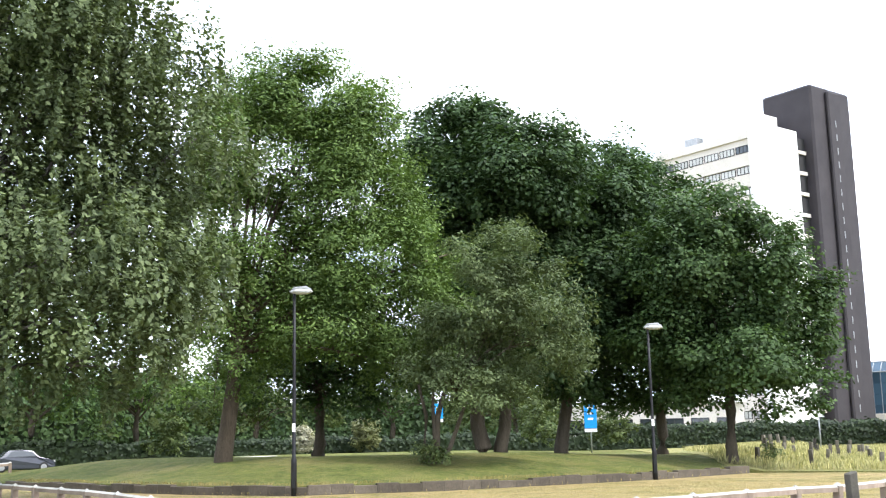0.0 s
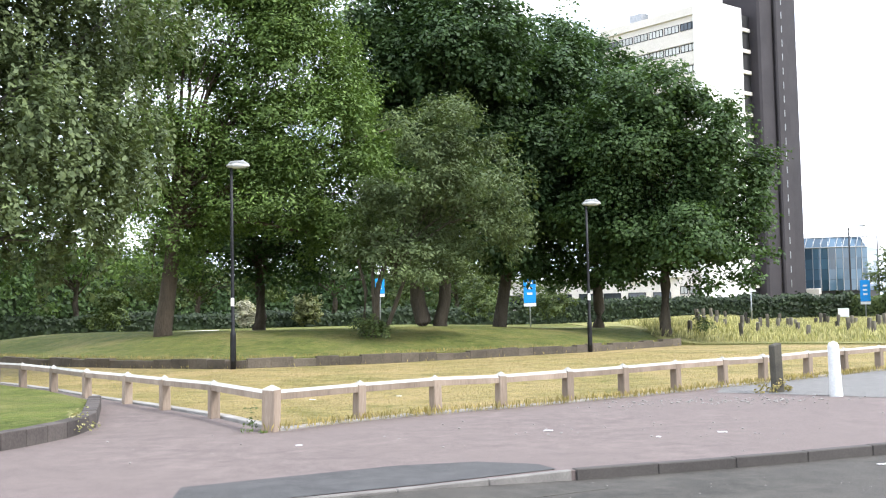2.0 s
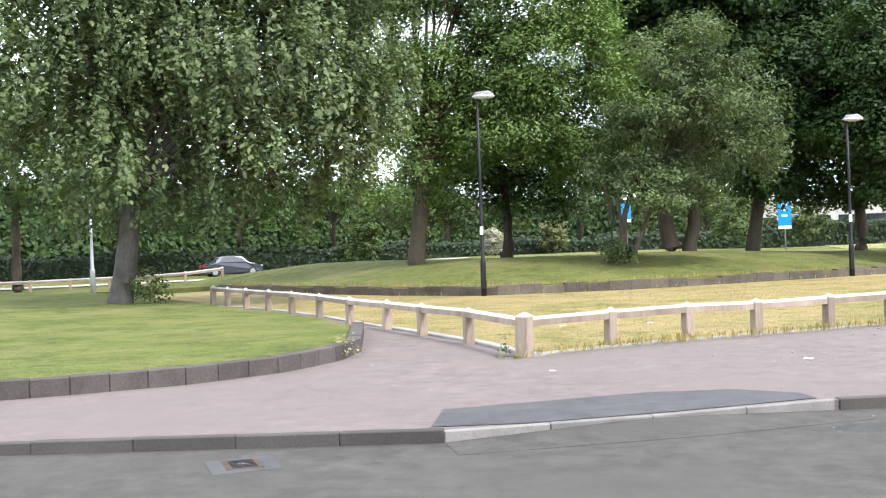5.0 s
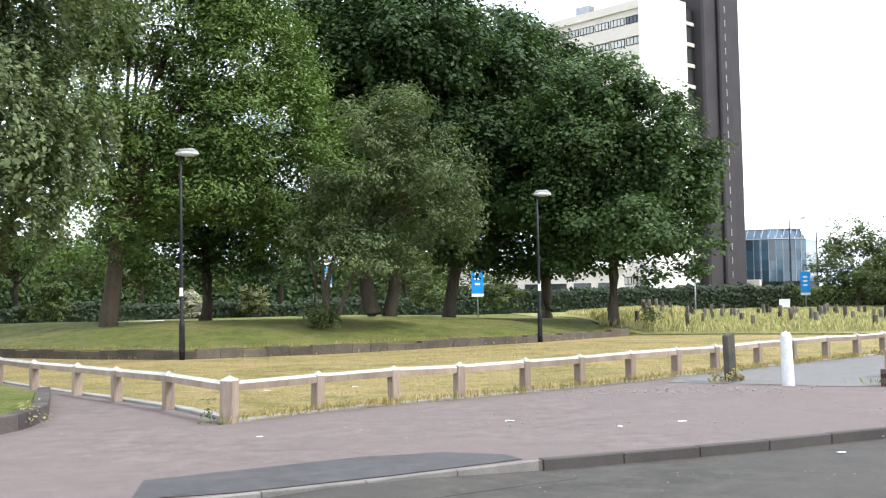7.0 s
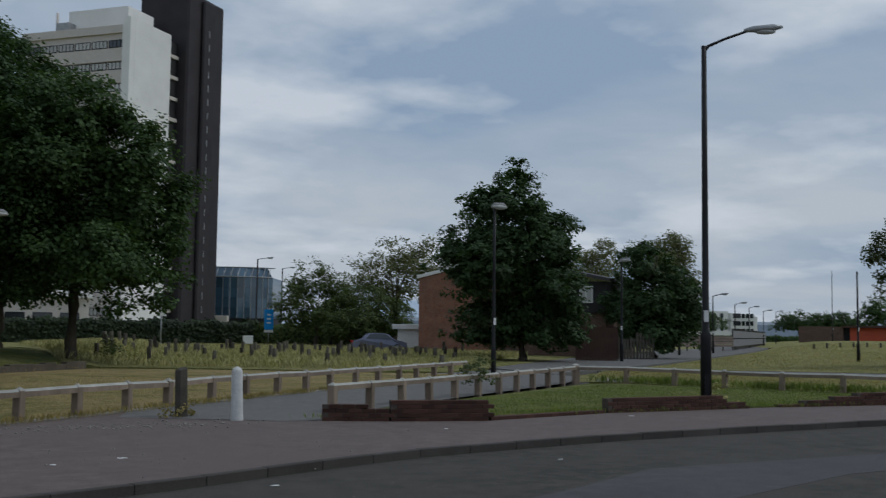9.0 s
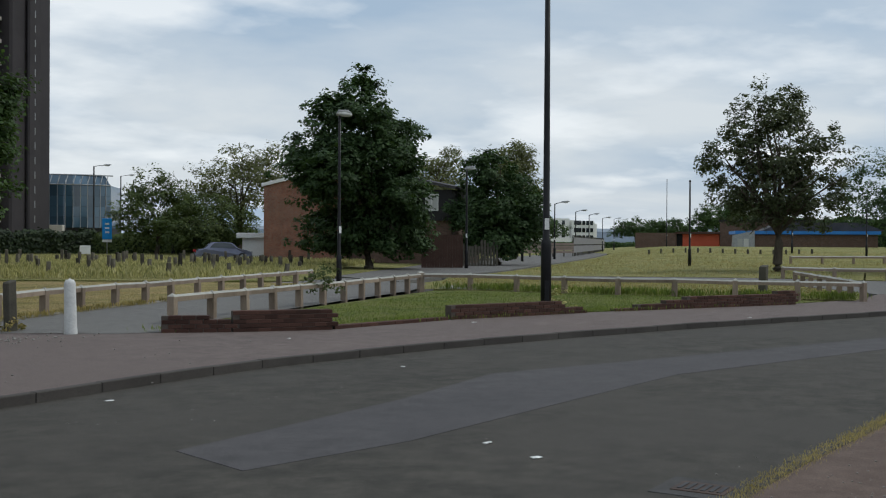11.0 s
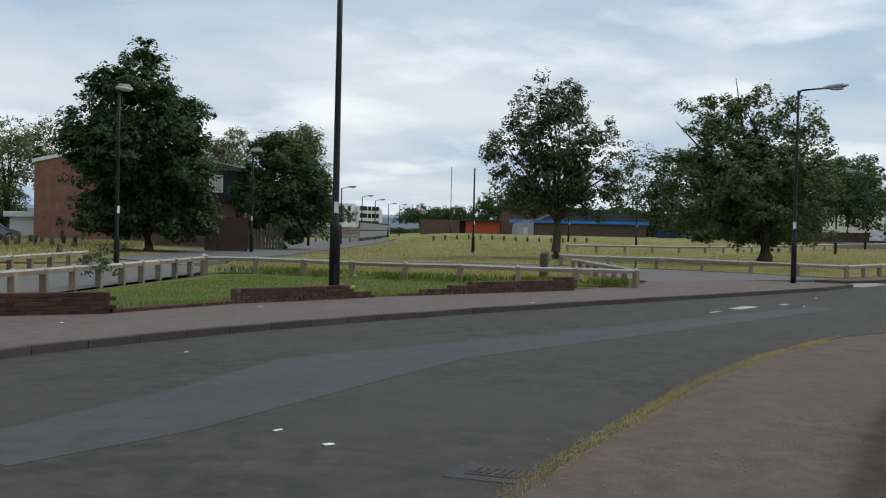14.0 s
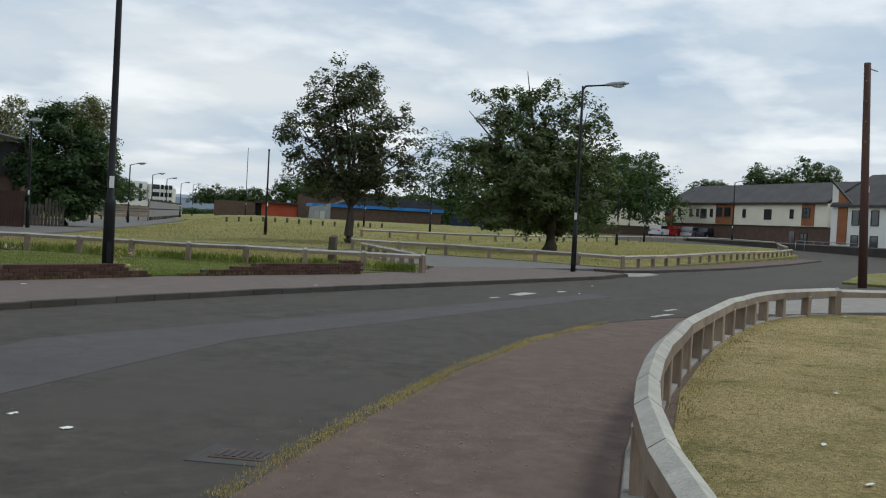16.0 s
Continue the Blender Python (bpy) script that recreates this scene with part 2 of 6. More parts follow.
RENDER = surface("white_render", (0.72, 0.71, 0.68), (0.84, 0.83, 0.80), 0.25, 10, 0.85, 0.1)
STONEPANEL = surface("grey_panel", (0.52, 0.475, 0.43), (0.62, 0.575, 0.525), 0.15, 6, 0.85, 0.1)
DARKBRICK = surface("dark_cladding", (0.022, 0.019, 0.022), (0.042, 0.036, 0.04), 0.3, 8, 0.7, 0.2)
SLATE = surface("grey_roof_tiles", (0.048, 0.046, 0.048), (0.085, 0.08, 0.082), 0.6, 8, 0.8, 0.5, 0.03)
BRICK = brick_mat("red_brick", (0.22, 0.085, 0.055), (0.30, 0.13, 0.08), (0.26, 0.22, 0.18))
BRICKWALL = surface("old_red_brick", (0.065, 0.032, 0.024), (0.13, 0.065, 0.048), 3, 40, 0.95, 0.5, vary=0.5)
MORTAR = surface("mortar", (0.06, 0.048, 0.04), (0.11, 0.09, 0.075), 3, 60, 0.95, 0.5)
BROWNWALL = brick_mat("brown_brick", (0.10, 0.062, 0.045), (0.155, 0.095, 0.07), (0.15, 0.12, 0.10))
ORANGE = surface("orange_paint", (0.48, 0.085, 0.04), (0.62, 0.13, 0.065), 0.5, 20, 0.7, 0.1)
BLUEFASCIA = surface("blue_fascia", (0.03, 0.16, 0.48), (0.06, 0.25, 0.62), 0.5, 20, 0.5, 0.05)
BANNER = surface("banner_blue", (0.01, 0.22, 0.62), (0.02, 0.30, 0.75), 1, 20, 0.5, 0.05)
RUST = surface("brown_fence_paint", (0.055, 0.03, 0.022), (0.09, 0.05, 0.038), 2, 30, 0.8, 0.3)
DARKCLAD = surface("black_boarding", (0.015, 0.015, 0.016), (0.035, 0.034, 0.035), 1, 20, 0.7, 0.2)
ORANGEWOOD = surface("cedar_boarding", (0.22, 0.085, 0.035), (0.34, 0.14, 0.06), 1, 20, 0.7, 0.2)
# Blue-grey tint paints the haze of distance onto the hills.
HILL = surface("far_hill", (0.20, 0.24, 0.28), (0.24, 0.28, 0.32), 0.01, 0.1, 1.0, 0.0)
TYRE = surface("tyre_rubber", (0.012, 0.012, 0.012), (0.025, 0.025, 0.025), 5, 60, 0.8, 0.2)
IRON = surface("drain_iron", (0.045, 0.03, 0.024), (0.10, 0.066, 0.05), 8, 60, 0.7, 0.3, metal=0.4)
LITTER = surface("paper_litter", (0.65, 0.65, 0.63), (0.8, 0.8, 0.78), 8, 60, 0.8, 0.2)
BINGREEN = surface("green_plastic", (0.015, 0.05, 0.04), (0.03, 0.08, 0.06), 3, 40, 0.5, 0.1)


def glass_mat(name, col, rough=0.06):
    k = Mat(name, rough, spec=0.8)
    k.colour(k.ramp(k.random(), (0.0, tuple(c * 0.6 for c in col)), (1.0, tuple(min(1, c * 1.5) for c in col))))
    return k.m


GLASS = glass_mat("dark_window_glass", (0.03, 0.035, 0.04))
GLASS_PALE = glass_mat("pale_blind_glass", (0.42, 0.42, 0.40), 0.3)
GLASS_BLUE = glass_mat("blue_curtain_glass", (0.05, 0.095, 0.14), 0.05)


def car_paint(name, col, metal=0.3):
    return surface(name, tuple(c * 0.85 for c in col), col, 2, 30, 0.25, 0.02, metal=metal, spec=0.6)


CAR_PURPLE, CAR_WHITE, CAR_RED = car_paint("slate_car_paint", (0.19, 0.20, 0.28)), car_paint("white_car_paint", (0.72, 0.73, 0.74), 0.0), car_paint("red_car_paint", (0.45, 0.02, 0.02))
CAR_SILVER, CAR_DARK = car_paint("silver_car_paint", (0.42, 0.44, 0.46), 0.6), car_paint("dark_car_paint", (0.05, 0.055, 0.07))

L_BIRCH = leaf_mat("birch_leaves", (0.045, 0.068, 0.030), (0.126, 0.163, 0.075))
L_ASH = leaf_mat("ash_leaves", (0.050, 0.095, 0.023), (0.131, 0.200, 0.056))
L_MAPLE = leaf_mat("maple_leaves", (0.020, 0.043, 0.017), (0.060, 0.104, 0.040), 0.33)
# Second maple green, lightened in colour to look sunlit.
L_MAPLE2 = leaf_mat("sunlit_maple_leaves", (0.024, 0.050, 0.018), (0.072, 0.122, 0.042), 0.35)
L_CHERRY = leaf_mat("cherry_leaves", (0.051, 0.076, 0.031), (0.120, 0.159, 0.070))
L_LIGHT = leaf_mat("pale_leaves", (0.07, 0.09, 0.035), (0.17, 0.18, 0.085))
L_PURPLE = leaf_mat("rowan_leaves", (0.036, 0.050, 0.026), (0.102, 0.120, 0.066))
L_HEDGE = leaf_mat("hedge_leaves", (0.010, 0.020, 0.010), (0.028, 0.045, 0.018), 0.15)
L_BUSH = leaf_mat("bush_leaves", (0.035, 0.065, 0.020), (0.10, 0.13, 0.045))
L_FLOWER = leaf_mat("pale_blossom", (0.22, 0.22, 0.17), (0.45, 0.44, 0.36))
L_WEED = leaf_mat("tall_meadow_grass", (0.14, 0.16, 0.055), (0.47, 0.43, 0.23))
L_MOSS = leaf_mat("yellow_kerb_grass", (0.24, 0.20, 0.075), (0.55, 0.44, 0.20))
L_LAWN = leaf_mat("green_lawn_blades", (0.08, 0.13, 0.025), (0.20, 0.25, 0.06))
L_TUFT = leaf_mat("grass_blades", (0.14, 0.135, 0.04), (0.36, 0.285, 0.12))

# ================= builders =================


def link_mesh(name, bm, mat, parent=None, label=""):
    me = bpy.data.meshes.new(name)
    bm.to_mesh(me)
    bm.free()
    me.materials.append(mat)
    ob = new(name, me)
    if parent:
        ob.parent = parent
    if label:
        ob["label"] = label
    return ob


def part(name, bm, mat, parent, label=""):
    return link_mesh(name, bm, mat, parent, label)


def thing(name, m, label, category, group="", kind=""):
    ob = new(name)
    ob.matrix_basis = m
    ob.empty_display_size = 0.2
    return tagged(ob, label, category, group, kind)


def one(name, bm, mat, label, category, group="", kind="", m=None):
    ob = link_mesh(name, bm, mat)
    if m is not None:
        ob.matrix_basis = m
    return tagged(ob, label, category, group, kind)


def add_box(bm, lo, hi, m=None, bevel=0.0):
    r = bmesh.ops.create_cube(bm, size=1.0)
    vs = r["verts"]
    for v in vs:
        v.co = Vector([(lo[i] + hi[i]) / 2 + v.co[i] * (hi[i] - lo[i]) for i in range(3)])
    if bevel:
        es = {e for v in vs for e in v.link_edges}
        out = bmesh.ops.bevel(bm, geom=list(es), offset=bevel, segments=1, affect="EDGES")
        vs = list({v for f in out["faces"] for v in f.verts} | {v for v in vs if v.is_valid})
    if m is not None:
        bmesh.ops.transform(bm, matrix=m, verts=vs)
    return vs


def box(lo, hi, m=None, bevel=0.0):
    bm = bmesh.new()
    add_box(bm, lo, hi, m, bevel)
    return bm


def box_uv(bm):
    """Metric coordinates on the faces, for brickwork."""
    uv = bm.loops.layers.uv.verify()
    for f in bm.faces:
        n = f.normal
        f.normal_update()
        n = f.normal
        for lp in f.loops:
            c = lp.vert.co
            lp[uv].uv = (c.y, c.z) if abs(n.x) > 0.7 else ((c.x, c.z) if abs(n.y) > 0.7 else (c.x, c.y))
    return bm


def add_tube(bm, pts, radii, seg=8, cap=True):
    """A tapered tube along points."""
    rings = []
    pts = [Vector(p) for p in pts]
    for i, p in enumerate(pts):
        d = (pts[min(i + 1, len(pts) - 1)] - pts[max(i - 1, 0)]).normalized()
        q = d.to_track_quat("Z", "X")
        ring = []
        for s in range(seg):
            a = 2 * math.pi * s / seg
            ring.append(bm.verts.new(p + q @ Vector((math.cos(a) * radii[i], math.sin(a) * radii[i], 0))))
        rings.append(ring)
    for a, b in zip(rings, rings[1:]):
        for s in range(seg):
            f = bm.faces.new((a[s], a[(s + 1) % seg], b[(s + 1) % seg], b[s]))
            f.smooth = True
    if cap:
        bm.faces.new(list(reversed(rings[0])))
        bm.faces.new(rings[-1])
    return bm


def tube(pts, radii, seg=8):
    return add_tube(bmesh.new(), pts, radii, seg)


def prism(profile, y0, y1, bevel=0.0):
    """A profile in x and z, drawn out from y0 to y1."""
    bm = bmesh.new()
    a = [bm.verts.new((x, y0, z)) for x, z in profile]
    b = [bm.verts.new((x, y1, z)) for x, z in profile]
    bm.faces.new(a)
    bm.faces.new(list(reversed(b)))
    n = len(profile)
    for i in range(n):
        bm.faces.new((a[i], b[i], b[(i + 1) % n], a[(i + 1) % n]))
    bmesh.ops.recalc_face_normals(bm, faces=bm.faces)
    if bevel:
        bmesh.ops.bevel(bm, geom=list(bm.edges), offset=bevel, segments=2, affect="EDGES")
    return bm


def smooth01(v):
    v = min(1.0, max(0.0, v))
    return v * v * (3 - 2 * v)


def interp(x, xs, ys):
    return float(np.interp(x, xs, ys))


# edge of the raised lawn under the trees
MOUND_X, MOUND_Y = (-40, -17.4, -12, -7.6, -4.3, 0.2, 7.9, 12.5, 18, 26), (52, 45, 39, 35.0, 33.0, 34.1, 39.2, 43.5, 52, 70)


def height(x, y):
    """The lie of the grassland."""
    r = math.hypot(x, y)
    s = y - interp(x, MOUND_X, MOUND_Y)
    z = 0.0
    if x < 26 and s > 0:
        low = 1 - 0.42 * smooth01((x - 1) / 12)
        z = (0.27 + 0.72 * smooth01(s / 7.0) - 0.35 * smooth01((s - 11) / 14)) * smooth01((x + 26) / 13) * low
    az = math.degrees(math.atan2(x, max(y, 0.01)))
    far = 0.10 * smooth01((r - 40) / 45) * smooth01((az - 11) / 6) * (1 - smooth01((az - 36) / 4))
    east = 0.14 * smooth01((r - 52) / 16) * smooth01((az - 52) / 4) + 1.0 * smooth01((r - 80) / 80) * smooth01((az - 50) / 4)
    left = 0.35 * smooth01((-x - 9) / 10) * smooth01((y - 10) / 6) * (1 - smooth01((s + 6) / 6)) if x < -4 else 0.0
    return max(z, far, east) + 0.6 * left


def sheet(name, outline, z, mat, label, category, cell=0.0, skirt=0.0, follow=False, kind="structure"):
    """A patch of ground with this outline, cut into cells, with its rim drawn down."""
    bm = bmesh.new()
    vs = [bm.verts.new((x, y, 0)) for x, y in outline]
    f = bm.faces.new(vs)
    if f.normal.z < 0 or sum((a.co.x * b.co.y - b.co.x * a.co.y) for a, b in zip(vs, vs[1:] + vs[:1])) < 0:
        bmesh.ops.reverse_faces(bm, faces=[f])
    if cell:
        xs, ys = [p[0] for p in outline], [p[1] for p in outline]
        for i, (lo, hi) in enumerate(((min(xs), max(xs)), (min(ys), max(ys)))):
            c = math.floor(lo / cell) * cell + cell
            while c < hi:
                no = [0, 0, 0]
                no[i] = 1
                at = [0, 0, 0]
                at[i] = c
                bmesh.ops.bisect_plane(bm, geom=bm.verts[:] + bm.edges[:] + bm.faces[:], plane_co=at, plane_no=no)
                c += cell
    for v in bm.verts:
        v.co.z = z + (height(v.co.x, v.co.y) if follow else 0.0)
    if skirt:
        rim = [e for e in bm.edges if e.is_boundary]
        out = bmesh.ops.extrude_edge_only(bm, edges=rim)
        for v in out["geom"]:
            if isinstance(v, bmesh.types.BMVert):
                v.co.z -= skirt
    bmesh.ops.recalc_face_normals(bm, faces=bm.faces)
    if sum(f.normal.z * f.calc_area() for f in bm.faces) < 0:
        bmesh.ops.reverse_faces(bm, faces=bm.faces[:])
    return one(name, bm, mat, label, category, kind=kind)


def spaced(points, step):
    """Points at even steps along a line of points."""
    pts = [Vector(p) for p in points]
    length = [0.0]
    for a, b in zip(pts, pts[1:]):
        length.append(length[-1] + (b - a).length)
    n = max(1, round(length[-1] / step))
    out = []
    for i in range(n + 1):
        d = length[-1] * i / n
        out.append(tuple(interp(d, length, [p[k] for p in pts]) for k in range(len(pts[0]))))
    return out


def quads_mesh(name, co, mat, parent=None, label=""):
    """A mesh of loose four-cornered leaves from an array (n, 4, 3)."""
    n = len(co)
    me = bpy.data.meshes.new(name)
    me.vertices.add(4 * n)
    me.vertices.foreach_set("co", np.ascontiguousarray(co, np.float32).ravel())
    me.loops.add(4 * n)
    me.loops.foreach_set("vertex_index", np.arange(4 * n, dtype=np.int32))
    me.polygons.add(n)
    me.polygons.foreach_set("loop_start", np.arange(0, 4 * n, 4, dtype=np.int32))
    me.polygons.foreach_set("loop_total", np.full(n, 4, np.int32))
    me.update(calc_edges=True)
    me.materials.append(mat)
    ob = new(name, me)
    if parent:
        ob.parent = parent
    if label:
        ob["label"] = label
    return ob


def leaf_quads(rng, centre, normal, size, ratio=0.55, hang=0.0):
    """Leaves at these centres, facing about these normals; hang turns their length downwards."""
    n = len(centre)
    normal = normal + rng.normal(0, 0.42, (n, 3))
    normal /= np.linalg.norm(normal, axis=1, keepdims=True) + 1e-9
    along = rng.normal(0, 1, (n, 3)) + np.array([0, 0, -hang])
    along -= (along * normal).sum(1, keepdims=True) * normal
    along /= np.linalg.norm(along, axis=1, keepdims=True) + 1e-9
    across = np.cross(normal, along)
    s = size * rng.uniform(0.65, 1.35, (n, 1))
    w = s * ratio / 2
    return np.stack([centre - along * s / 2, centre + across * w - along * s * 0.08, centre + along * s / 2, centre - across * w - along * s * 0.08], 1)


def crown_points(rng, lobes, count, clump, per, strand=0.0, fill=1.0):
    """Leaf places in tufts on small lobes that break up the large ones, and the outward way at each."""
    lobes = np.array(lobes, float)
    area = (lobes[:, 3] * lobes[:, 4] + lobes[:, 3] * lobes[:, 5] + lobes[:, 4] * lobes[:, 5])
    area = np.maximum(area, 0.22 * area.mean())
    boughs = []
    for lobe, a in zip(lobes, area):
        for _ in range(int(6 + 2.2 * a)):
            d = rng.normal(0, 1, 3)
            d /= np.linalg.norm(d)
            if d[2] < -0.5:
                d[2] *= 0.5
            f = rng.uniform(0.30, 0.50) * (1.5 if strand else fill)
            r = lobe[3:6] * f * rng.uniform(0.8, 1.25, 3)
            boughs.append((*(lobe[:3] + d * lobe[3:6] * rng.uniform(0.55, 0.95)), *np.maximum(r, 0.25), *d))
    boughs = np.array(boughs)
    w = boughs[:, 3] * boughs[:, 4] + boughs[:, 3] * boughs[:, 5]
    pick = rng.choice(len(boughs), max(1, count // per), p=w / w.sum())
    d = rng.normal(0, 1, (len(pick), 3)) + boughs[pick, 6:9] * 0.7 + np.array([0, 0, 0.35])
    d /= np.linalg.norm(d, axis=1, keepdims=True)
    c = boughs[pick, :3] + d * rng.uniform(0.45, 1.08, (len(pick), 1)) * boughs[pick, 3:6]
    size = clump * rng.uniform(0.5, 1.2, (len(pick), 1))
    off = rng.normal(0, 1, (len(pick), per, 3))
    off /= np.linalg.norm(off, axis=2, keepdims=True) + 1e-9
    off *= rng.uniform(0.1, 1, (len(pick), per, 1)) ** 0.5
    off[:, :, 2] *= 0.7
    if strand:
        off[:, :, :2] *= 0.45
        off[:, :, 2] = -rng.uniform(0, 1, (len(pick), per)) ** 0.8 * strand + 0.3
    p = c[:, None, :] + off * (size[:, None, :] if not strand else np.concatenate([size, size, np.ones_like(size)], 1)[:, None, :])
    out = d[:, None, :] * 0.6 + off * 0.35 + np.array([0, 0, 0.75])
    return p.reshape(-1, 3), out.reshape(-1, 3)


def limb_set(rng, lobes, fork, trunk_r, n):
    """Limbs from the fork of the trunk out into the lobes."""
    lobes = [Vector(l[:3]) for l in lobes]
    for i in range(n):
        bm = bmesh.new()
        goal = lobes[i % len(lobes)] + Vector(rng.normal(0, 0.5, 3))
        start = Vector(fork) + Vector((0, 0, rng.uniform(-0.25, 1.0)))
        mid = start.lerp(goal, 0.45) + Vector((*rng.normal(0, 0.3, 2), 0.5))
        r = trunk_r * rng.uniform(0.28, 0.5)
        add_tube(bm, [start, start.lerp(mid, 0.5), mid, goal], [r, r * 0.75, r * 0.5, r * 0.12], 6)
        for _ in range(3):
            s2 = mid.lerp(goal, rng.uniform(0, 0.6))
            e2 = s2 + Vector(rng.normal(0, 0.6, 3)) + Vector((0, 0, 0.25))
            add_tube(bm, [s2, s2.lerp(e2, 0.5) + Vector((0, 0, 0.1)), e2], [r * 0.35, r * 0.22, r * 0.06], 5)
        yield bm


def tree(base, lobes, fork_z, trunk_r, leaves, size, leaf, bark, label, seed, clump=0.8, per=40, strand=0.0, ratio=0.55, hang=0.0, lean=(0, 0), limbs=12, stems=None, name="tree"):
    """A tree: trunk, limbs and a crown of single leaves. Lobes are given from the foot: x, y, z, and three radii."""
    rng = np.random.default_rng(seed)
    z0 = height(*base)
    t = thing(name, pose(base[0], base[1], z0, 0, 0, -math.degrees(math.atan2(base[0], base[1]))), label, "tree")
    fork = Vector((lean[0], lean[1], fork_z))
    for k, (sx, sy, lx, ly, f) in enumerate(stems or [(0, 0, lean[0], lean[1], 1.0)]):
        top = Vector((lx, ly, fork_z * 1.25))
        foot = Vector((sx, sy, -0.5))
        r = trunk_r * f
        pts = [foot, foot + Vector((0, 0, 0.7)), foot.lerp(top, 0.3) + Vector((*rng.normal(0, 0.06, 2), 0)), foot.lerp(top, 0.65) + Vector((*rng.normal(0, 0.08, 2), 0)), top]
        bm = tube(pts, [r * 1.42, r * 1.12, r, r * 0.88, r * 0.6], 12)
        part("trunk", bm, bark, t)
    for bm in limb_set(rng, lobes, fork, trunk_r, limbs):
        part("limb", bm, bark, t)
    p, out = crown_points(rng, lobes, leaves, clump, per, strand)
    p[:, 2] = np.maximum(p[:, 2], 0.4)
    quads_mesh("crown", leaf_quads(rng, p, out, size, ratio, hang), leaf, t)
    return t


def bush(name, at, radii, leaves, size, leaf, label, seed, category="bush", clump=0.35):
    rng = np.random.default_rng(seed)
    rx, ry, rz = radii
    lobes = [(rng.uniform(-0.4, 0.4) * rx, rng.uniform(-0.4, 0.4) * ry, rz * rng.uniform(0.7, 1.0), rx * rng.uniform(0.45, 0.7), ry * rng.uniform(0.45, 0.7), rz * rng.uniform(0.6, 0.95)) for _ in range(5)]
    p, out = crown_points(rng, lobes, leaves, clump, 20)
    p[:, 2] = np.abs(p[:, 2])
    ob = quads_mesh(name, leaf_quads(rng, p, out, size), leaf)
    ob.location = (at[0], at[1], height(*at[:2]) + (at[2] if len(at) > 2 else 0))
    return tagged(ob, label, category, kind="stuff" if category == "weed" else "")


def hedge(a, b, width, high, leaves, size, leaf, label, seed, z=None):
    """A clipped hedge from a to b."""
    rng = np.random.default_rng(seed)
    a, b = np.array(a, float), np.array(b, float)
    u = rng.uniform(0, 1, leaves)
    side = (b - a) / np.linalg.norm(b - a)
    nrm = np.array([-side[1], side[0]])
    top = rng.uniform(0, 1, leaves) < 0.4
    w = np.where(top, rng.uniform(-0.5, 0.5, leaves), np.where(rng.uniform(0, 1, leaves) < 0.5, -0.5, 0.5)) * width
    h = np.where(top, 1.0, rng.uniform(0, 1, leaves)) * high
    h = h * (1 + 0.07 * np.sin(u * 40) + 0.05 * np.sin(u * 97 + 1))
    xy = a + u[:, None] * (b - a) + nrm * w[:, None]
    z0 = height(*a) if z is None else z
    p = np.c_[xy, z0 + h] + rng.normal(0, 0.12, (leaves, 3))
    out = np.c_[nrm * np.sign(w)[:, None], np.where(top, 1.0, 0.2)]
    ob = thing("hedge", pose(0, 0, 0), label, "hedge")
    quads_mesh("foliage", leaf_quads(rng, p, out, size, 0.7), leaf, ob)
    ang = math.degrees(math.atan2(side[1], side[0]))
    L = float(np.linalg.norm(b - a))
    bm = box((0, -width * 0.42, -0.3), (L, width * 0.42, high * 0.92), pose(a[0], a[1], z0, 0, 0, ang), 0.1)
    part("core", bm, L_HEDGE, ob)
    return ob


# ================= ground =================
sheet("ground", [(-900, -700), (1500, -700), (1500, 1500), (-900, 1500)], -0.15, GRASS, "wide grassy ground reaching to the horizon", "ground")

KERB_LINE = [(-60, 1.5), (-30, 5.2), (-14, 7.6), (-4.5, 8.7), (-1.7, 9.0), (0.3, 9.75), (1.8, 10.5), (2.7, 10.75), (4.2, 11.15), (6.0, 11.8), (7.9, 12.4), (9.6, 12.62), (12.0, 12.85),
             (14.9, 12.85), (18.1, 12.72), (21.8, 12.4), (25.5, 12.0), (28.7, 11.65), (35.8, 10.95), (39.3, 11.1)]
NEAR_KERB = [(-60, -6), (-20, 0.5), (-6, 2.6), (2.0, 3.4), (5.4, 3.75), (6.9, 4.15), (8.5, 4.45), (11.0, 4.95), (14.3, 5.4), (18.0, 5.5), (20.5, 4.9), (24, 3.2), (28, 0.5), (31, -6)]
FAR_KERB = [(42.5, 12.2), (44.2, 11.6), (50, 11.0), (58, 10.4), (75, 10.2), (97, 10.6), (112, 14)]
SIDE_KERB = [(39.3, 11.2), (40.6, 12.4), (41.4, 14.5), (42, 20), (40, 28)]

sheet("road", [(-80, -20), (31, -20), (120, -20), (175, -5), (175, 60), (112, 40), (97, 24), (44, 24), (36, 40), (30, 30), (-60, 16)], -0.10, ROAD, "worn dark grey asphalt road with pale gravel", "road")
# verge of the far side with its pavement
FOOT = KERB_LINE + [(39.6, 12.6), (38.5, 14.6), (34, 16.4), (30.6, 15.2), (26.6, 15.2), (19, 16.35), (15.2, 16.55), (12, 16.1), (10.2, 16.75), (9.2, 17.3), (8.6, 18.6), (24.4, 33.6), (23.9, 36), (13.2, 25.9), (5.6, 20.1), (2.0, 17.7), (-0.3, 16.3), (-1.5, 15.0),
                    (-2.6, 17.3), (-4.7, 20.7), (-7.2, 24.8), (-9.7, 28.5), (-12.5, 31.6), (-20, 40), (-26, 37), (-14, 26), (-10, 18), (-14, 9.8), (-60, 6)]
sheet("pavement", FOOT, 0.0, PAVE_FAR, "reddish grey asphalt pavement with scattered grit", "pavement", skirt=0.3)
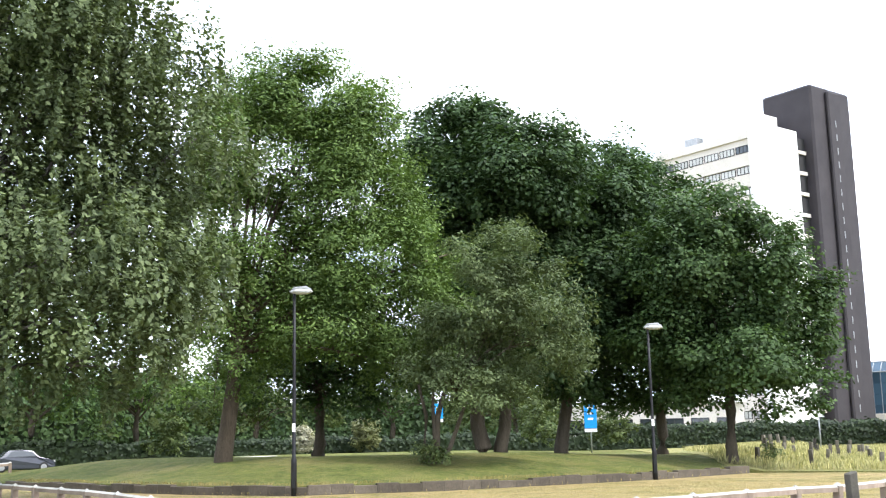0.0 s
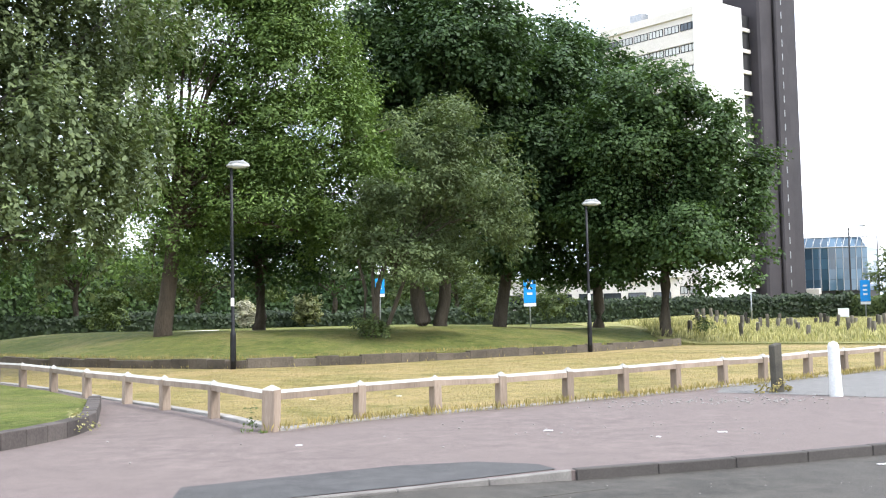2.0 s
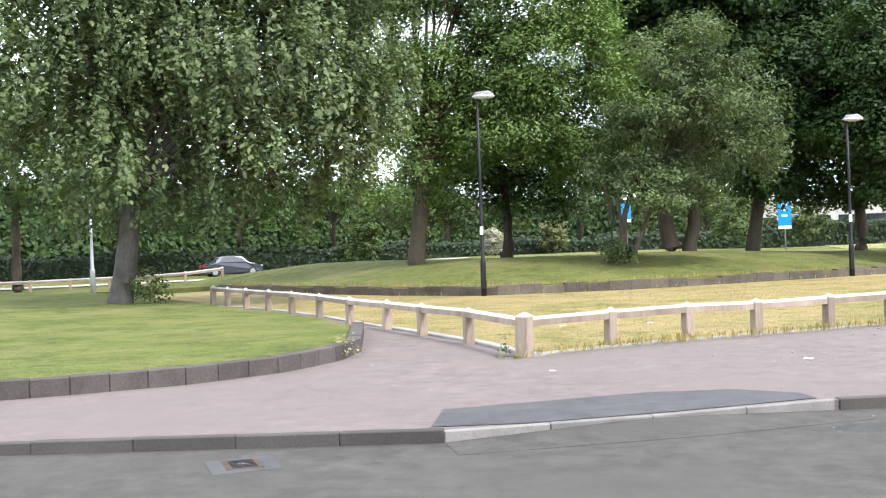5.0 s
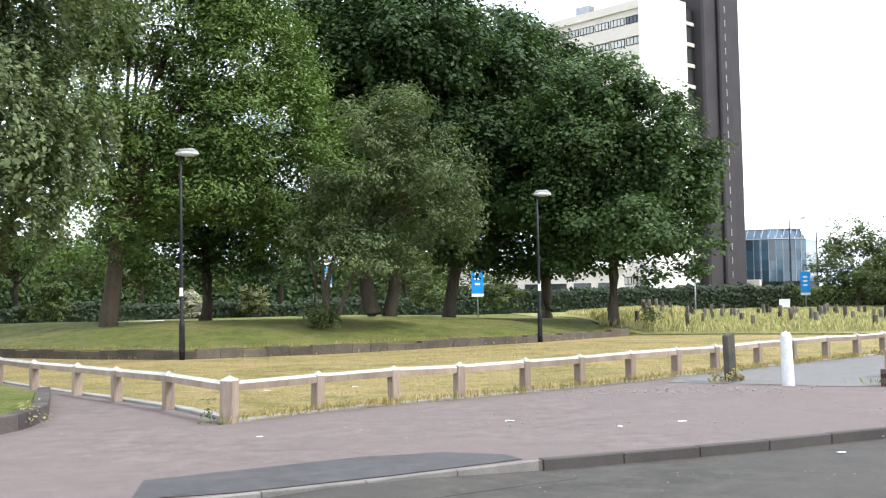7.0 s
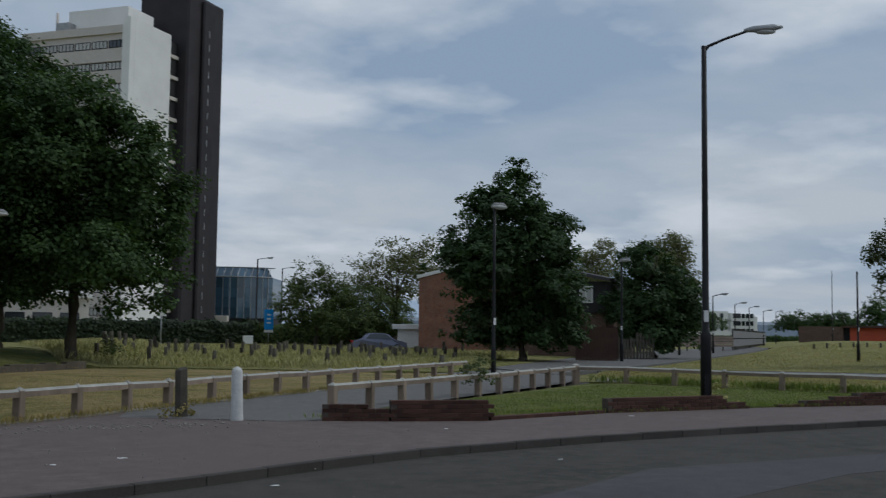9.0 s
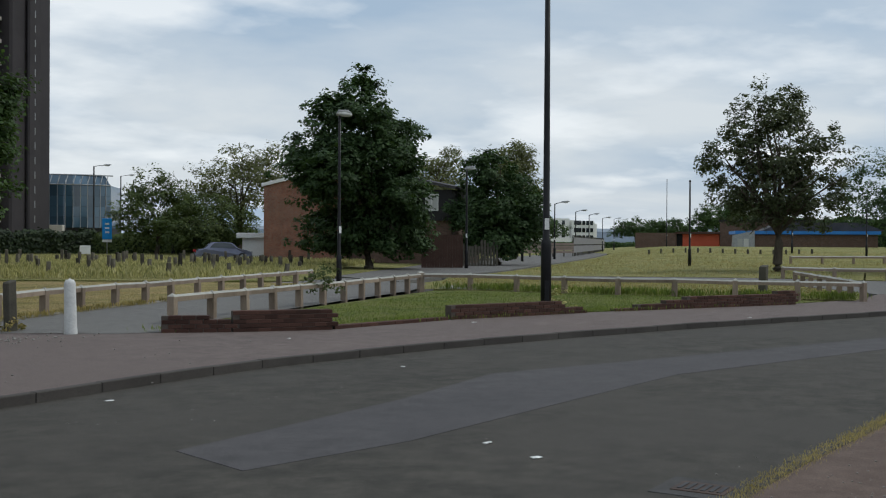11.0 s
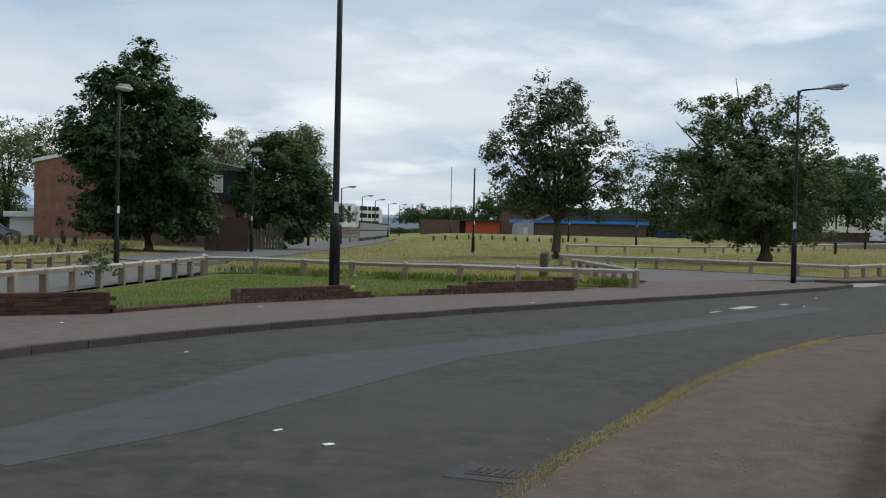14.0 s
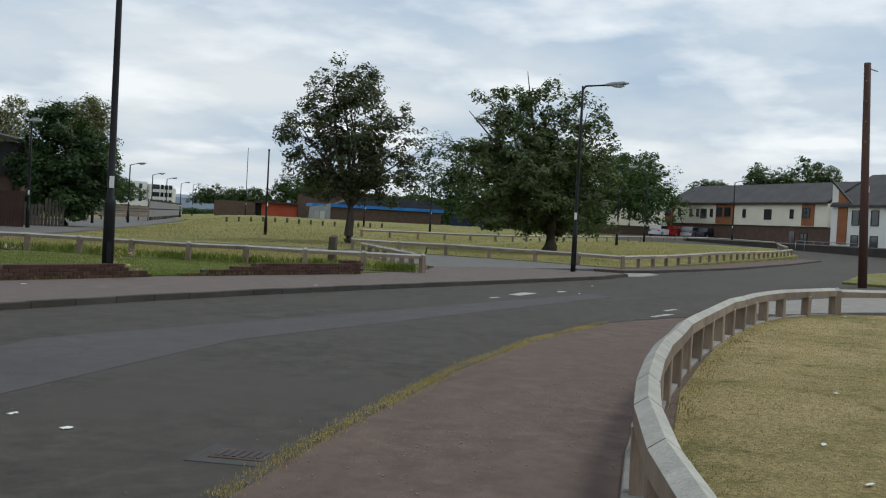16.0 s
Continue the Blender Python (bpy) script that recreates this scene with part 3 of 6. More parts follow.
NEARFOOT = NEAR_KERB + [(31, -40), (-60, -40)]
sheet("pavement_near", NEARFOOT, 0.0, PAVE, "worn reddish asphalt pavement beside the road", "pavement", skirt=0.3)
sheet("path", [(7.6, 18.3), (8.4, 17.5), (9.1, 17.32), (9.9, 17.3), (10.4, 18.7), (23.5, 27.2), (27.5, 31), (29, 38), (24.6, 36.2), (13.3, 26.0), (6.9, 21.0), (6.2, 19.4)], 0.006, PATHM, "grey asphalt footpath between low timber rails", "path")
sheet("patch", [(-1.85, 9.2), (-1.9, 10.2), (-0.92, 10.69), (0.14, 11.2), (1.0, 11.32), (1.6, 11.0), (1.72, 10.62), (0.3, 9.9), (-1.0, 9.35)], 0.007, PATCH, "dark asphalt repair patch in the pavement", "patch")
sheet("road_patch", [(4.4, 8.0), (5.7, 8.4), (7.6, 9.0), (10.0, 10.0), (13.6, 9.7), (27.5, 8.6), (26.5, 7.9), (11.8, 8.4), (9.1, 7.8), (6.1, 7.1), (4.4, 7.0)], -0.0955, asphalt_mat("pale_road_patch", (0.066, 0.062, 0.064), (0.092, 0.087, 0.089), (0.080, 0.075, 0.078)), "smoother grey strip of relaid asphalt", "patch", skirt=0.0045)

# grassland
sheet("lawn_corner", [(-1.45, 15.15), (-0.3, 16.4), (2.0, 17.8), (5.6, 20.2), (9.3, 23.0), (13.2, 26.0), (17.7, 29.2), (24.5, 34.0), (16, 42), (12.5, 43.4), (7.9, 39.1), (0.2, 34.0), (-4.3, 32.9), (-7.6, 34.9), (-12, 38.9), (-17.4, 44.9), (-20, 41), (-12.5, 31.8), (-9.7, 28.7), (-7.2, 25.0), (-4.7, 20.9), (-2.6, 17.5)],
      0.012, GRASS_DRY, "dry mown lawn behind a low timber rail", "lawn", skirt=0.35)
sheet("lawn_mound", [(12.5, 43.6), (7.9, 39.3), (0.2, 34.2), (-4.3, 33.1), (-7.6, 35.1), (-12, 39.1), (-17.4, 45.1), (-40, 52.3), (-60, 70), (-60, 110), (-10, 130), (26, 120), (20, 70), (15, 52)],
      0.012, GRASS_SHADE, "green mown lawn raised under the trees", "lawn", cell=2.5, skirt=0.35, follow=True)
sheet("lawn_left", [(-4.72, 13.85), (-4.32, 15.1), (-4.32, 16.2), (-4.62, 17.6), (-5.1, 19.8), (-7.0, 23.3), (-8.9, 26.0), (-13.4, 31.3), (-21, 39), (-30, 38), (-60, 30), (-60, 9), (-16, 9.6), (-11, 10.12), (-8.6, 10.88), (-6.9, 11.76), (-5.58, 12.68)], 0.12, GRASS_LUSH,
      "green lawn island with a dark raised edge", "lawn", cell=3.0, skirt=0.45, follow=True)
sheet("lawn_wall", [(9.5, 17.3), (10.3, 16.85), (11.9, 16.2), (15.2, 16.65), (19, 16.45), (26.4, 15.25), (28.4, 15.2), (27.2, 19.0), (26.0, 22.6), (25.0, 26.0), (23.6, 26.4), (14.5, 21.0), (10.2, 18.6)],
      0.014, GRASS_LUSH, "green lawn with daisies behind a broken brick wall", "lawn", skirt=0.35)
sheet("lawn_open", [(29.5, 14.9), (33.8, 16.6), (38.2, 21.8), (39.2, 24), (37.8, 29), (33, 35.8), (28, 31), (24.6, 27.4), (25.4, 25.8), (26.1, 22.6), (27.2, 19.5), (28.5, 17.0)],
      0.016, GRASS, "yellowing mown lawn inside low timber rails", "lawn", skirt=0.35)
sheet("lawn_far", [(46.8, 23.2), (45.2, 28.2), (41, 33.4), (36.3, 37.5), (44, 42.4), (73, 62.5), (115, 92), (160, 170), (420, 420), (500, 160), (300, 60), (140, 34.2), (85, 33.2), (55, 27.2)],
      0.016, GRASS, "wide yellowing mown lawn rising gently", "lawn", cell=5.0, skirt=0.6, follow=True)
sheet("lane", [(38.5, 14.6), (44.2, 12.8), (46, 17), (46.3, 22.6), (45.0, 28), (40.8, 33.2), (36, 37.2), (33, 36.2), (38, 29), (39.4, 24), (38.4, 21.6), (34, 16.4)], 0.004, PATHM, "grey asphalt lane between two lawns", "road", skirt=0.3)
sheet("lawn_cherry", [(45.0, 13.0), (46.4, 18), (46.8, 23.1), (55, 27.1), (85, 33.1), (140, 34.1), (140, 22), (110, 15.5), (98, 12.6), (84, 12.6), (60, 12.3)], 0.02, GRASS, "mown grass island with a spreading tree and timber rails", "lawn", cell=4.0, skirt=0.35, follow=True)
sheet("lawn_near", [(2.0, -0.5), (3.0, 0.17), (4.6, 0.92), (5.5, 1.24), (7.0, 1.66), (8.4, 1.99), (10.9, 2.52), (13.7, 2.9), (16.1, 3.17), (18.5, 3.37), (21.0, 3.37), (23.4, 3.07), (25.1, 2.35), (27.0, 0.0), (28, -8), (20, -20), (3, -12)], 0.012, LAWN_PATCHY, "patchy yellowed lawn inside a curved timber rail", "lawn", cell=1.5, skirt=0.3)
sheet("verge_far_right", [(46.5, 4.3), (60, 4.6), (75, 3.0), (75, -20), (46, -20), (44.8, 0)], 0.0, GRASS, "grass verge with a wooden pole", "lawn", skirt=0.3)
sheet("meadow", [(12, 45), (16, 42), (24.5, 35.5), (30, 40), (42, 50), (70, 74), (78, 110), (40, 118), (16, 90)], 0.05, GRASS, "rough uncut meadow with old timber posts", "meadow", cell=4.0, skirt=0.3, follow=True)
sheet("side_street", [(27.8, 33), (33, 36.5), (44, 43), (73, 63), (115, 93), (165, 135), (158, 138), (108, 98), (60, 66), (40, 51), (30, 41)], 0.03, PATHM, "grey side street running into the distance", "road", cell=6.0, skirt=0.5, follow=True)


def kerb_run(line, mat, label, step=0.92, wide=0.10, top=0.012, down=0.32, inward=1, uneven=0.005):
    """A row of kerb stones."""
    k = thing("kerb", pose(0, 0, 0), label, "kerb", kind="structure")
    pts = spaced(line, step)
    for a, b in zip(pts, pts[1:]):
        d = Vector((b[0] - a[0], b[1] - a[1], 0))
        ang = math.degrees(math.atan2(d.y, d.x))
        lo, hi = (-0.02, wide) if inward > 0 else (-wide, 0.02)
        bm = box((0.002, lo, -down), (d.length - 0.002, hi, top + random.uniform(-uneven, uneven)), pose(a[0], a[1], 0, 0, 0, ang), 0.01)
        part("stone", bm, mat, k)
    return k


def sub(line, x0, x1):
    xs, ys = [p[0] for p in line], [p[1] for p in line]
    return [(x0, interp(x0, xs, ys))] + [p for p in line if x0 < p[0] < x1] + [(x1, interp(x1, xs, ys))]


kerb_run(sub(KERB_LINE, -20, -1.7), KERB, "worn stone kerb along the road, coloured dark for its shaded face")
kerb_run(sub(KERB_LINE, -1.7, 1.85), KERB_DROP, "worn dropped concrete kerb", top=0.006, wide=0.055)
kerb_run(sub(KERB_LINE, 1.9, 39.3), KERB, "worn stone kerb along the road, coloured dark for its shaded face")
kerb_run(sub(NEAR_KERB, 0, 28), KERB, "worn stone kerb with yellowed grass along it", inward=-1)
kerb_run(FAR_KERB, KERB, "stone kerb round a grass island")
sheet("pavement_far", FAR_KERB + [(112, 16), (98, 13.4), (84, 13.3), (60, 13.0), (45, 13.4), (43.6, 20), (42.5, 24), (41.8, 20)], 0.0, PAVE, "reddish asphalt pavement round a grass island", "pavement", skirt=0.3)

# ================= timber rails =================


def knee_rail(line, step, label, high=0.56, rail=0.125, corner_posts=(), posts_at=None, low_posts=False):
    """Low rail: stout posts that carry a square rail set on edge."""
    pts = posts_at or spaced(line, step)
    k = thing("knee_rail", pose(0, 0, 0), label, "rail")
    tops = []
    for i, (x, y) in enumerate(pts):
        z = height(x, y)
        big = i in corner_posts
        w, h = (0.10, high + 0.09) if big else (0.08, high - 0.09 if low_posts else high + 0.035)
        a = pts[max(i - 1, 0)]
        b = pts[min(i + 1, len(pts) - 1)]
        ang = math.degrees(math.atan2(b[1] - a[1], b[0] - a[0])) + random.uniform(-3, 3)
        bm = bmesh.new()
        add_box(bm, (-w, -w, -0.3), (w, w, h), None, 0.012)
        for v in bm.verts:
            if v.co.z > h - 0.02:
                v.co.z -= abs(v.co.y) * 0.7
                if not big:
                    v.co.x *= 0.9
        cap = max(bm.faces, key=lambda f: f.calc_center_median().z)
        for v in bmesh.ops.poke(bm, faces=[cap])["verts"]:
            v.co.z += 0.055
        bmesh.ops.transform(bm, matrix=pose(x, y, z, random.uniform(-1.5, 1.5), random.uniform(-1.5, 1.5), ang), verts=bm.verts)
        bm.normal_update()
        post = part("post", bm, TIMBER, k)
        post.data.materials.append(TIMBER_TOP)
        # upward faces take the paler tone that stands in for light from above
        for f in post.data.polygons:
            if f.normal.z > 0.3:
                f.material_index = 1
        tops.append(Vector((x, y, z + high - rail * 0.62 + random.uniform(-0.014, 0.014))))
    for a, b in zip(tops, tops[1:]):
        d = b - a
        w = rail / 2
        ridge = [(-w, -0.45 * rail), (w, -0.45 * rail), (w, 0.28 * rail), (0.0, 0.62 * rail), (-w, 0.28 * rail)]
        bm = prism(ridge, 0.008, d.length - 0.008)
        bmesh.ops.transform(bm, matrix=Matrix.Translation(a) @ d.to_track_quat("Y", "Z").to_matrix().to_4x4(), verts=bm.verts)
        bm.normal_update()
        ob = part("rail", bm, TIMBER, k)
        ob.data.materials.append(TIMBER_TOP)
        # same painted top light along the ridge of the rail
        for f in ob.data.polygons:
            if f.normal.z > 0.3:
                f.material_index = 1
    return k


RAIL_LEFT = [(-1.5, 14.95), (-2.6, 17.2), (-3.7, 19.0), (-4.7, 20.6), (-5.9, 22.4), (-7.2, 24.6), (-8.5, 26.6), (-9.7, 28.3), (-10.8, 29.6), (-11.7, 30.5), (-12.5, 31.4)]
RAIL_RIGHT = [(-0.3, 16.15), (0.9, 16.95), (2.0, 17.5), (3.25, 18.3), (4.4, 19.05), (5.6, 19.9), (6.8, 20.8), (7.9, 21.6), (9.3, 22.7), (10.5, 23.6), (11.8, 24.6), (13.0, 25.4), (14.2, 26.3), (15.5, 27.2), (16.8, 28.1), (18.1, 29.0), (19.4, 30.0), (20.7, 30.9), (22.0, 31.8), (23.3, 32.7)]
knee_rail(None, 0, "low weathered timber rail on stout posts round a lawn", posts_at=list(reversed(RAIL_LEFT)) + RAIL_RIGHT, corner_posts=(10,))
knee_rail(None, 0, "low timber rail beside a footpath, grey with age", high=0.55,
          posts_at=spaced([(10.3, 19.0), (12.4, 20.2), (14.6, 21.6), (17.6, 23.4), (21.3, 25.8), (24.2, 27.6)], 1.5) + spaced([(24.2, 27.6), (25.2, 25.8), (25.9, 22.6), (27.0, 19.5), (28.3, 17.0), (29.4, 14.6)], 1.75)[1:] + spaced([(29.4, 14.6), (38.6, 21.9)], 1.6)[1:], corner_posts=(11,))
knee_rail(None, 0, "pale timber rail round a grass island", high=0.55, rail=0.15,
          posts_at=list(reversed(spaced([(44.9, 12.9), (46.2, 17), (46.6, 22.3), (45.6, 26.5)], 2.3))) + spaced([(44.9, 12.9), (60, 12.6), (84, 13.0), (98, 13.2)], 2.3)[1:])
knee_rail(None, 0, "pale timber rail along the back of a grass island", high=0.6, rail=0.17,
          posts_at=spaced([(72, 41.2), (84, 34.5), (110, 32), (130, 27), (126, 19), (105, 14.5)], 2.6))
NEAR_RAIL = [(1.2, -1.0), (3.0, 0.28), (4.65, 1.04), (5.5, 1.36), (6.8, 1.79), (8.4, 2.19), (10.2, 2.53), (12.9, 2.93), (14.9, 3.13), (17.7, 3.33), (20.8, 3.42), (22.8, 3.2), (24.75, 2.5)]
knee_rail(NEAR_RAIL, 1.25, "curved low timber rail with a bleached top edge painted paler as skylit", high=0.58, rail=0.16, low_posts=True)
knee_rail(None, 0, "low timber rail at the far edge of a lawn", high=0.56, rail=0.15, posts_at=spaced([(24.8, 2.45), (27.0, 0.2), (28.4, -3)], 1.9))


def footing(line, label, wide=0.16, top=0.035):
    """Pale concrete edging at the foot of a rail."""
    return kerb_run(line, KERB_PALE, label, step=1.25, wide=wide, top=top, down=0.2)


footing([(-1.5, 14.93)] + [(x, y - 0.12) for x, y in RAIL_RIGHT[:14]], "broken pale concrete edging under a rail")
footing([(x + 0.14, y) for x, y in reversed(RAIL_LEFT)], "broken pale concrete edging under a rail")
footing([(x, y - 0.035) for x, y in NEAR_RAIL], "pale concrete edging under a curved rail")


def bollard(x, y, h, r, mat, label, dome):
    bm = bmesh.new()
    if dome:
        prof = [(r * 1.06, -0.2), (r * 1.06, 0.05), (r, 0.1), (r * 0.9, h - r), (r * 0.86, h - r * 0.7), (r * 0.62, h - r * 0.25), (r * 0.25, h - 0.02), (0.01, h)]
        add_tube(bm, [(0, 0, z) for _, z in prof], [p for p, _ in prof], 14)
    else:
        add_box(bm, (-r, -r, -0.2), (r, r, h), None, 0.02)
        for v in bm.verts:
            if v.co.z > h - 0.1:
                v.co.z += 0.25 * v.co.x
    return one("bollard", bm, mat, label, "bollard", m=pose(x, y, height(x, y), random.uniform(-2, 2), random.uniform(-2, 2), 12))


bollard(7.27, 19.17, 0.88, 0.088, TIMBER_DARK, "dark weathered square timber bollard on the pavement", False)
bollard(7.85, 18.0, 0.95, 0.108, surface("painted_concrete", (0.46, 0.46, 0.45), (0.62, 0.62, 0.60), 5, 40, 0.8, 0.3), "white domed concrete bollard beside a footpath", True)
bollard(31.35, 18.95, 0.9, 0.12, TIMBER_DARK, "dark square timber bollard by a rail", False)

# ================= street lamps =================


def street_lamp(x, y, high, label, arm=0.0, arm_turn=0.0, head="bowl", r=0.075, ground=None, base_h=1.0, mat=None, rise=0.15):
    mat = mat or BLACK
    z = height(x, y) if ground is None else ground
    t = thing("street_lamp", pose(x, y, z, 0, 0, arm_turn), label, "street lamp")
    bm = bmesh.new()
    add_tube(bm, [(0, 0, -0.3), (0, 0, base_h), (0, 0, base_h + 0.08), (0, 0, base_h + 0.14), (0, 0, high * 0.6), (0, 0, high)], [r * 1.55, r * 1.5, r * 1.5, r, r * 0.85, r * 0.72], 12)
    part("column", bm, mat, t)
    part("access_door", box((-0.05, -r * 1.55 - 0.006, 0.25), (0.05, -r * 1.4, 0.75), None, 0.004), mat, t)
    if head == "bowl":
        bm = bmesh.new()
        add_tube(bm, [(-0.12, 0, high - 0.03), (0.0, 0, high + 0.05), (0.36, 0, high + 0.06), (0.52, 0, high + 0.03)], [0.05, 0.10, 0.115, 0.04], 10)
        part("hood", bm, LAMP_HOOD, t, "grey lamp hood")
        bm = bmesh.new()
        bmesh.ops.create_uvsphere(bm, u_segments=12, v_segments=8, radius=1.0, matrix=Matrix.Translation((0.20, 0, high + 0.0)) @ Matrix.Diagonal((0.36, 0.15, 0.095, 1)))
        part("bowl", bm, LAMP_GLASS, t, "milky plastic lamp bowl")
    elif head == "arm":
        bm = tube([(0, 0, high - 0.12), (0.1, 0, high), (arm * 0.5, 0, high + rise * 0.5), (arm, 0, high + rise)], [0.04, 0.035, 0.03, 0.03], 8)
        part("arm", bm, mat, t)
        bm = bmesh.new()
        add_tube(bm, [(arm - 0.1, 0, high + rise), (arm + 0.1, 0, high + rise + 0.03), (arm + 0.55, 0, high + rise + 0.07), (arm + 0.75, 0, high + rise + 0.08)], [0.04, 0.075, 0.08, 0.03], 10)
        part("lantern", bm, GREY_METAL, t, "grey lamp lantern")
        bm = bmesh.new()
        bmesh.ops.create_uvsphere(bm, u_segments=12, v_segments=8, radius=1.0, matrix=Matrix.Translation((arm + 0.36, 0, high + rise - 0.03)) @ Matrix.Diagonal((0.24, 0.07, 0.06, 1)))
        part("bowl", bm, LAMP_GLASS, t, "clear lamp bowl")
    else:
        part("cap", tube([(0, 0, high), (0, 0, high + 0.12)], [r * 1.1, r * 0.8], 10), mat, t)
    if high > 5 and r > 0.05:
        part("tag", box((-0.05, -r * 1.08 - 0.004, 1.9), (0.05, -r * 0.98, 2.15), None, 0.002), LITTER, t, "small pale tag")
    return t



def polar(az, d):
    """A place d metres off at az degrees to the right of straight ahead."""
    return d * math.sin(radians(az)), d * math.cos(radians(az))


street_lamp(-4.25, 32.7, 6.15, "slim black street lamp with a milky bowl at a lawn edge", ground=0.0, r=0.058)
street_lamp(7.85, 38.9, 5.45, "slim black street lamp with a milky bowl at a lawn edge", ground=0.0, r=0.058)
street_lamp(23.3, 31.0, 6.15, "slim black street lamp with a milky bowl beside a footpath", ground=0.0, r=0.062)
street_lamp(18.25, 16.53, 8.1, "tall black street lamp with an outreach arm by a brick wall", arm=1.0, arm_turn=-38, head="arm", r=0.08, base_h=1.55, ground=0.0, rise=0.35)
street_lamp(38.1, 12.8, 6.75, "black street lamp with a straight outreach arm on the pavement", arm=0.9, arm_turn=-80, head="arm", r=0.062, base_h=1.3, ground=0.0, rise=0.05)
for az, d, h, hd in ((43.65, 66, 6.1, "bowl"), (46.6, 92, 6.0, "bowl"), (48.3, 105, 5.4, "arm"), (49.4, 135, 5.5, "arm"), (50.1, 155, 5.6, "arm"), (50.8, 180, 5.6, "arm"), (51.4, 210, 6.0, "arm")):
    x, y = polar(az, d)
    street_lamp(x, y, h, "black street lamp along a side street", head=hd, arm=0.7, arm_turn=-46)
for az, d, h in ((55.25, 74, 5.6), (54.1, 190, 11.5), (60.3, 120, 5.5), (63.8, 110, 5.5)):
    x, y = polar(az, d)
    street_lamp(x, y, h, "plain black lamp column without its lantern", head="cap", r=0.07)
for az, d, h in ((24.5, 115, 9.0), (25.8, 140, 9.5), (28.4, 100, 5.5)):
    x, y = polar(az, d)
    street_lamp(x, y, h, "street lamp beyond the meadow", head="arm", arm=1.0, arm_turn=-10, r=0.1)
for az, d, h in ((73.6, 100, 7.0), (75.0, 118, 7.2), (79.4, 125, 7.0), (-27.5, 52, 4.2)):
    x, y = polar(az, d)
    street_lamp(x, y, h, "slim street lamp standing on the grass", head="arm", arm=0.8, arm_turn=-80, r=0.08, mat=GREY_METAL if az < 0 else None)

# wooden service pole
tp = thing("utility_pole", pose(44.25, 3.38, 0.0, -2.0, -0.2), "brown wooden utility pole with step irons", "utility pole")
part("pole", tube([(0, 0, -0.3), (0, 0, 3), (0, 0, 8.4)], [0.17, 0.155, 0.125], 12), surface("creosoted_wood", (0.06, 0.03, 0.022), (0.12, 0.065, 0.05), 2, 30, 0.85, 0.4, stretch=(1, 1, 0.1)), tp)
part("tag", box((-0.06, -0.165, 3.5), (0.06, -0.148, 3.75), None, 0.003), LITTER, tp, "small pale tag")
for i in range(8):
    s = 1 if i % 2 else -1
    part("step_iron", tube([(0.1 * s, 0, 5.4 + i * 0.38), (0.32 * s, 0, 5.42 + i * 0.38)], [0.015, 0.015], 6), GREY_METAL, tp)
part("cable_arm", tube([(0, 0, 8.2), (0.9, -0.3, 8.2)], [0.025, 0.025], 6), GREY_METAL, tp)

# ================= trees =================


def lobes_of(*rows):
    return [r if len(r) == 6 else (*r, r[3], r[3]) for r in rows]


# Crowns are given as lobes seen from the road: across, up, half-width, half-height, in metres from the foot.
BIRCH = [(8.0, 10.8, 1.6, 2.2), (8.2, 7.6, 1.5, 2.2), (4.3, 15.0, 3.2, 2.1), (2.5, 13.3, 3.2, 2.6), (6.0, 13.3, 1.9, 2.3), (3.9, 10.6, 3.5, 2.6), (6.5, 10.1, 1.8, 2.3), (3.9, 7.5, 3.5, 2.3), (6.9, 6.8, 1.9, 2.1), (7.4, 5.2, 1.4, 1.6), (4.6, 5.2, 2.6, 1.8), (0.7, 8.9, 3.2, 3.5), (-1.9, 7.1, 2.6, 3.2), (-0.1, 4.5, 2.6, 1.9), (3.6, 3.6, 1.9, 1.1), (6.4, 3.6, 1.1, 0.9), (-1.9, 11.5, 2.6, 2.6), (1.6, 18.0, 2.6, 2.1), (4.1, 17.7, 2.6, 2.1)]
ASH = [(-1.0, 8.6, 1.2, 2.0), (-1.0, 5.4, 1.3, 1.6), (0.9, 14.3, 2.2, 1.8), (3.8, 14.0, 2.9, 2.0), (5.5, 12.3, 2.2, 2.0), (2.0, 11.4, 2.9, 2.2), (5.1, 9.6, 2.9, 2.2), (-0.2, 11.4, 1.3, 2.7), (-0.4, 8.1, 1.3, 2.0), (2.0, 7.4, 2.4, 2.0), (5.5, 7.0, 2.7, 2.0), (7.3, 4.8, 2.2, 1.8), (3.8, 4.8, 2.4, 1.5), (0.7, 4.3, 1.5, 1.8), (0.0, 2.8, 1.3, 0.9), (6.9, 3.4, 1.8, 1.3), (8.2, 7.4, 1.3, 1.5)]
SHADED = [(-0.7, 4.5, 3.0, 1.6), (1.0, 3.2, 2.2, 1.4), (-2.6, 3.4, 1.9, 1.4), (-0.1, 6.7, 3.3, 2.2), (2.1, 4.5, 2.2, 1.9)]
SMALL = [(2.8, 6.9, 2.0, 1.4), (2.0, 5.3, 2.2, 1.6), (4.1, 5.3, 1.6, 1.8), (1.2, 3.7, 1.8, 1.4), (3.2, 3.5, 2.2, 1.4), (5.1, 4.1, 0.8, 1.4), (0.2, 2.6, 1.4, 1.0), (1.8, 2.4, 1.8, 0.8)]
MAPLE_A = [(-1.9, 14.0, 2.0, 1.8), (0.1, 13.5, 2.3, 2.0), (-1.9, 11.3, 2.3, 2.3), (1.4, 11.8, 2.8, 2.5), (-0.1, 9.0, 3.3, 2.0), (-2.9, 9.2, 1.5, 2.0), (0.6, 6.2, 3.3, 2.0), (-0.6, 3.9, 3.0, 1.5), (-1.1, 15.3, 1.3, 0.8)]
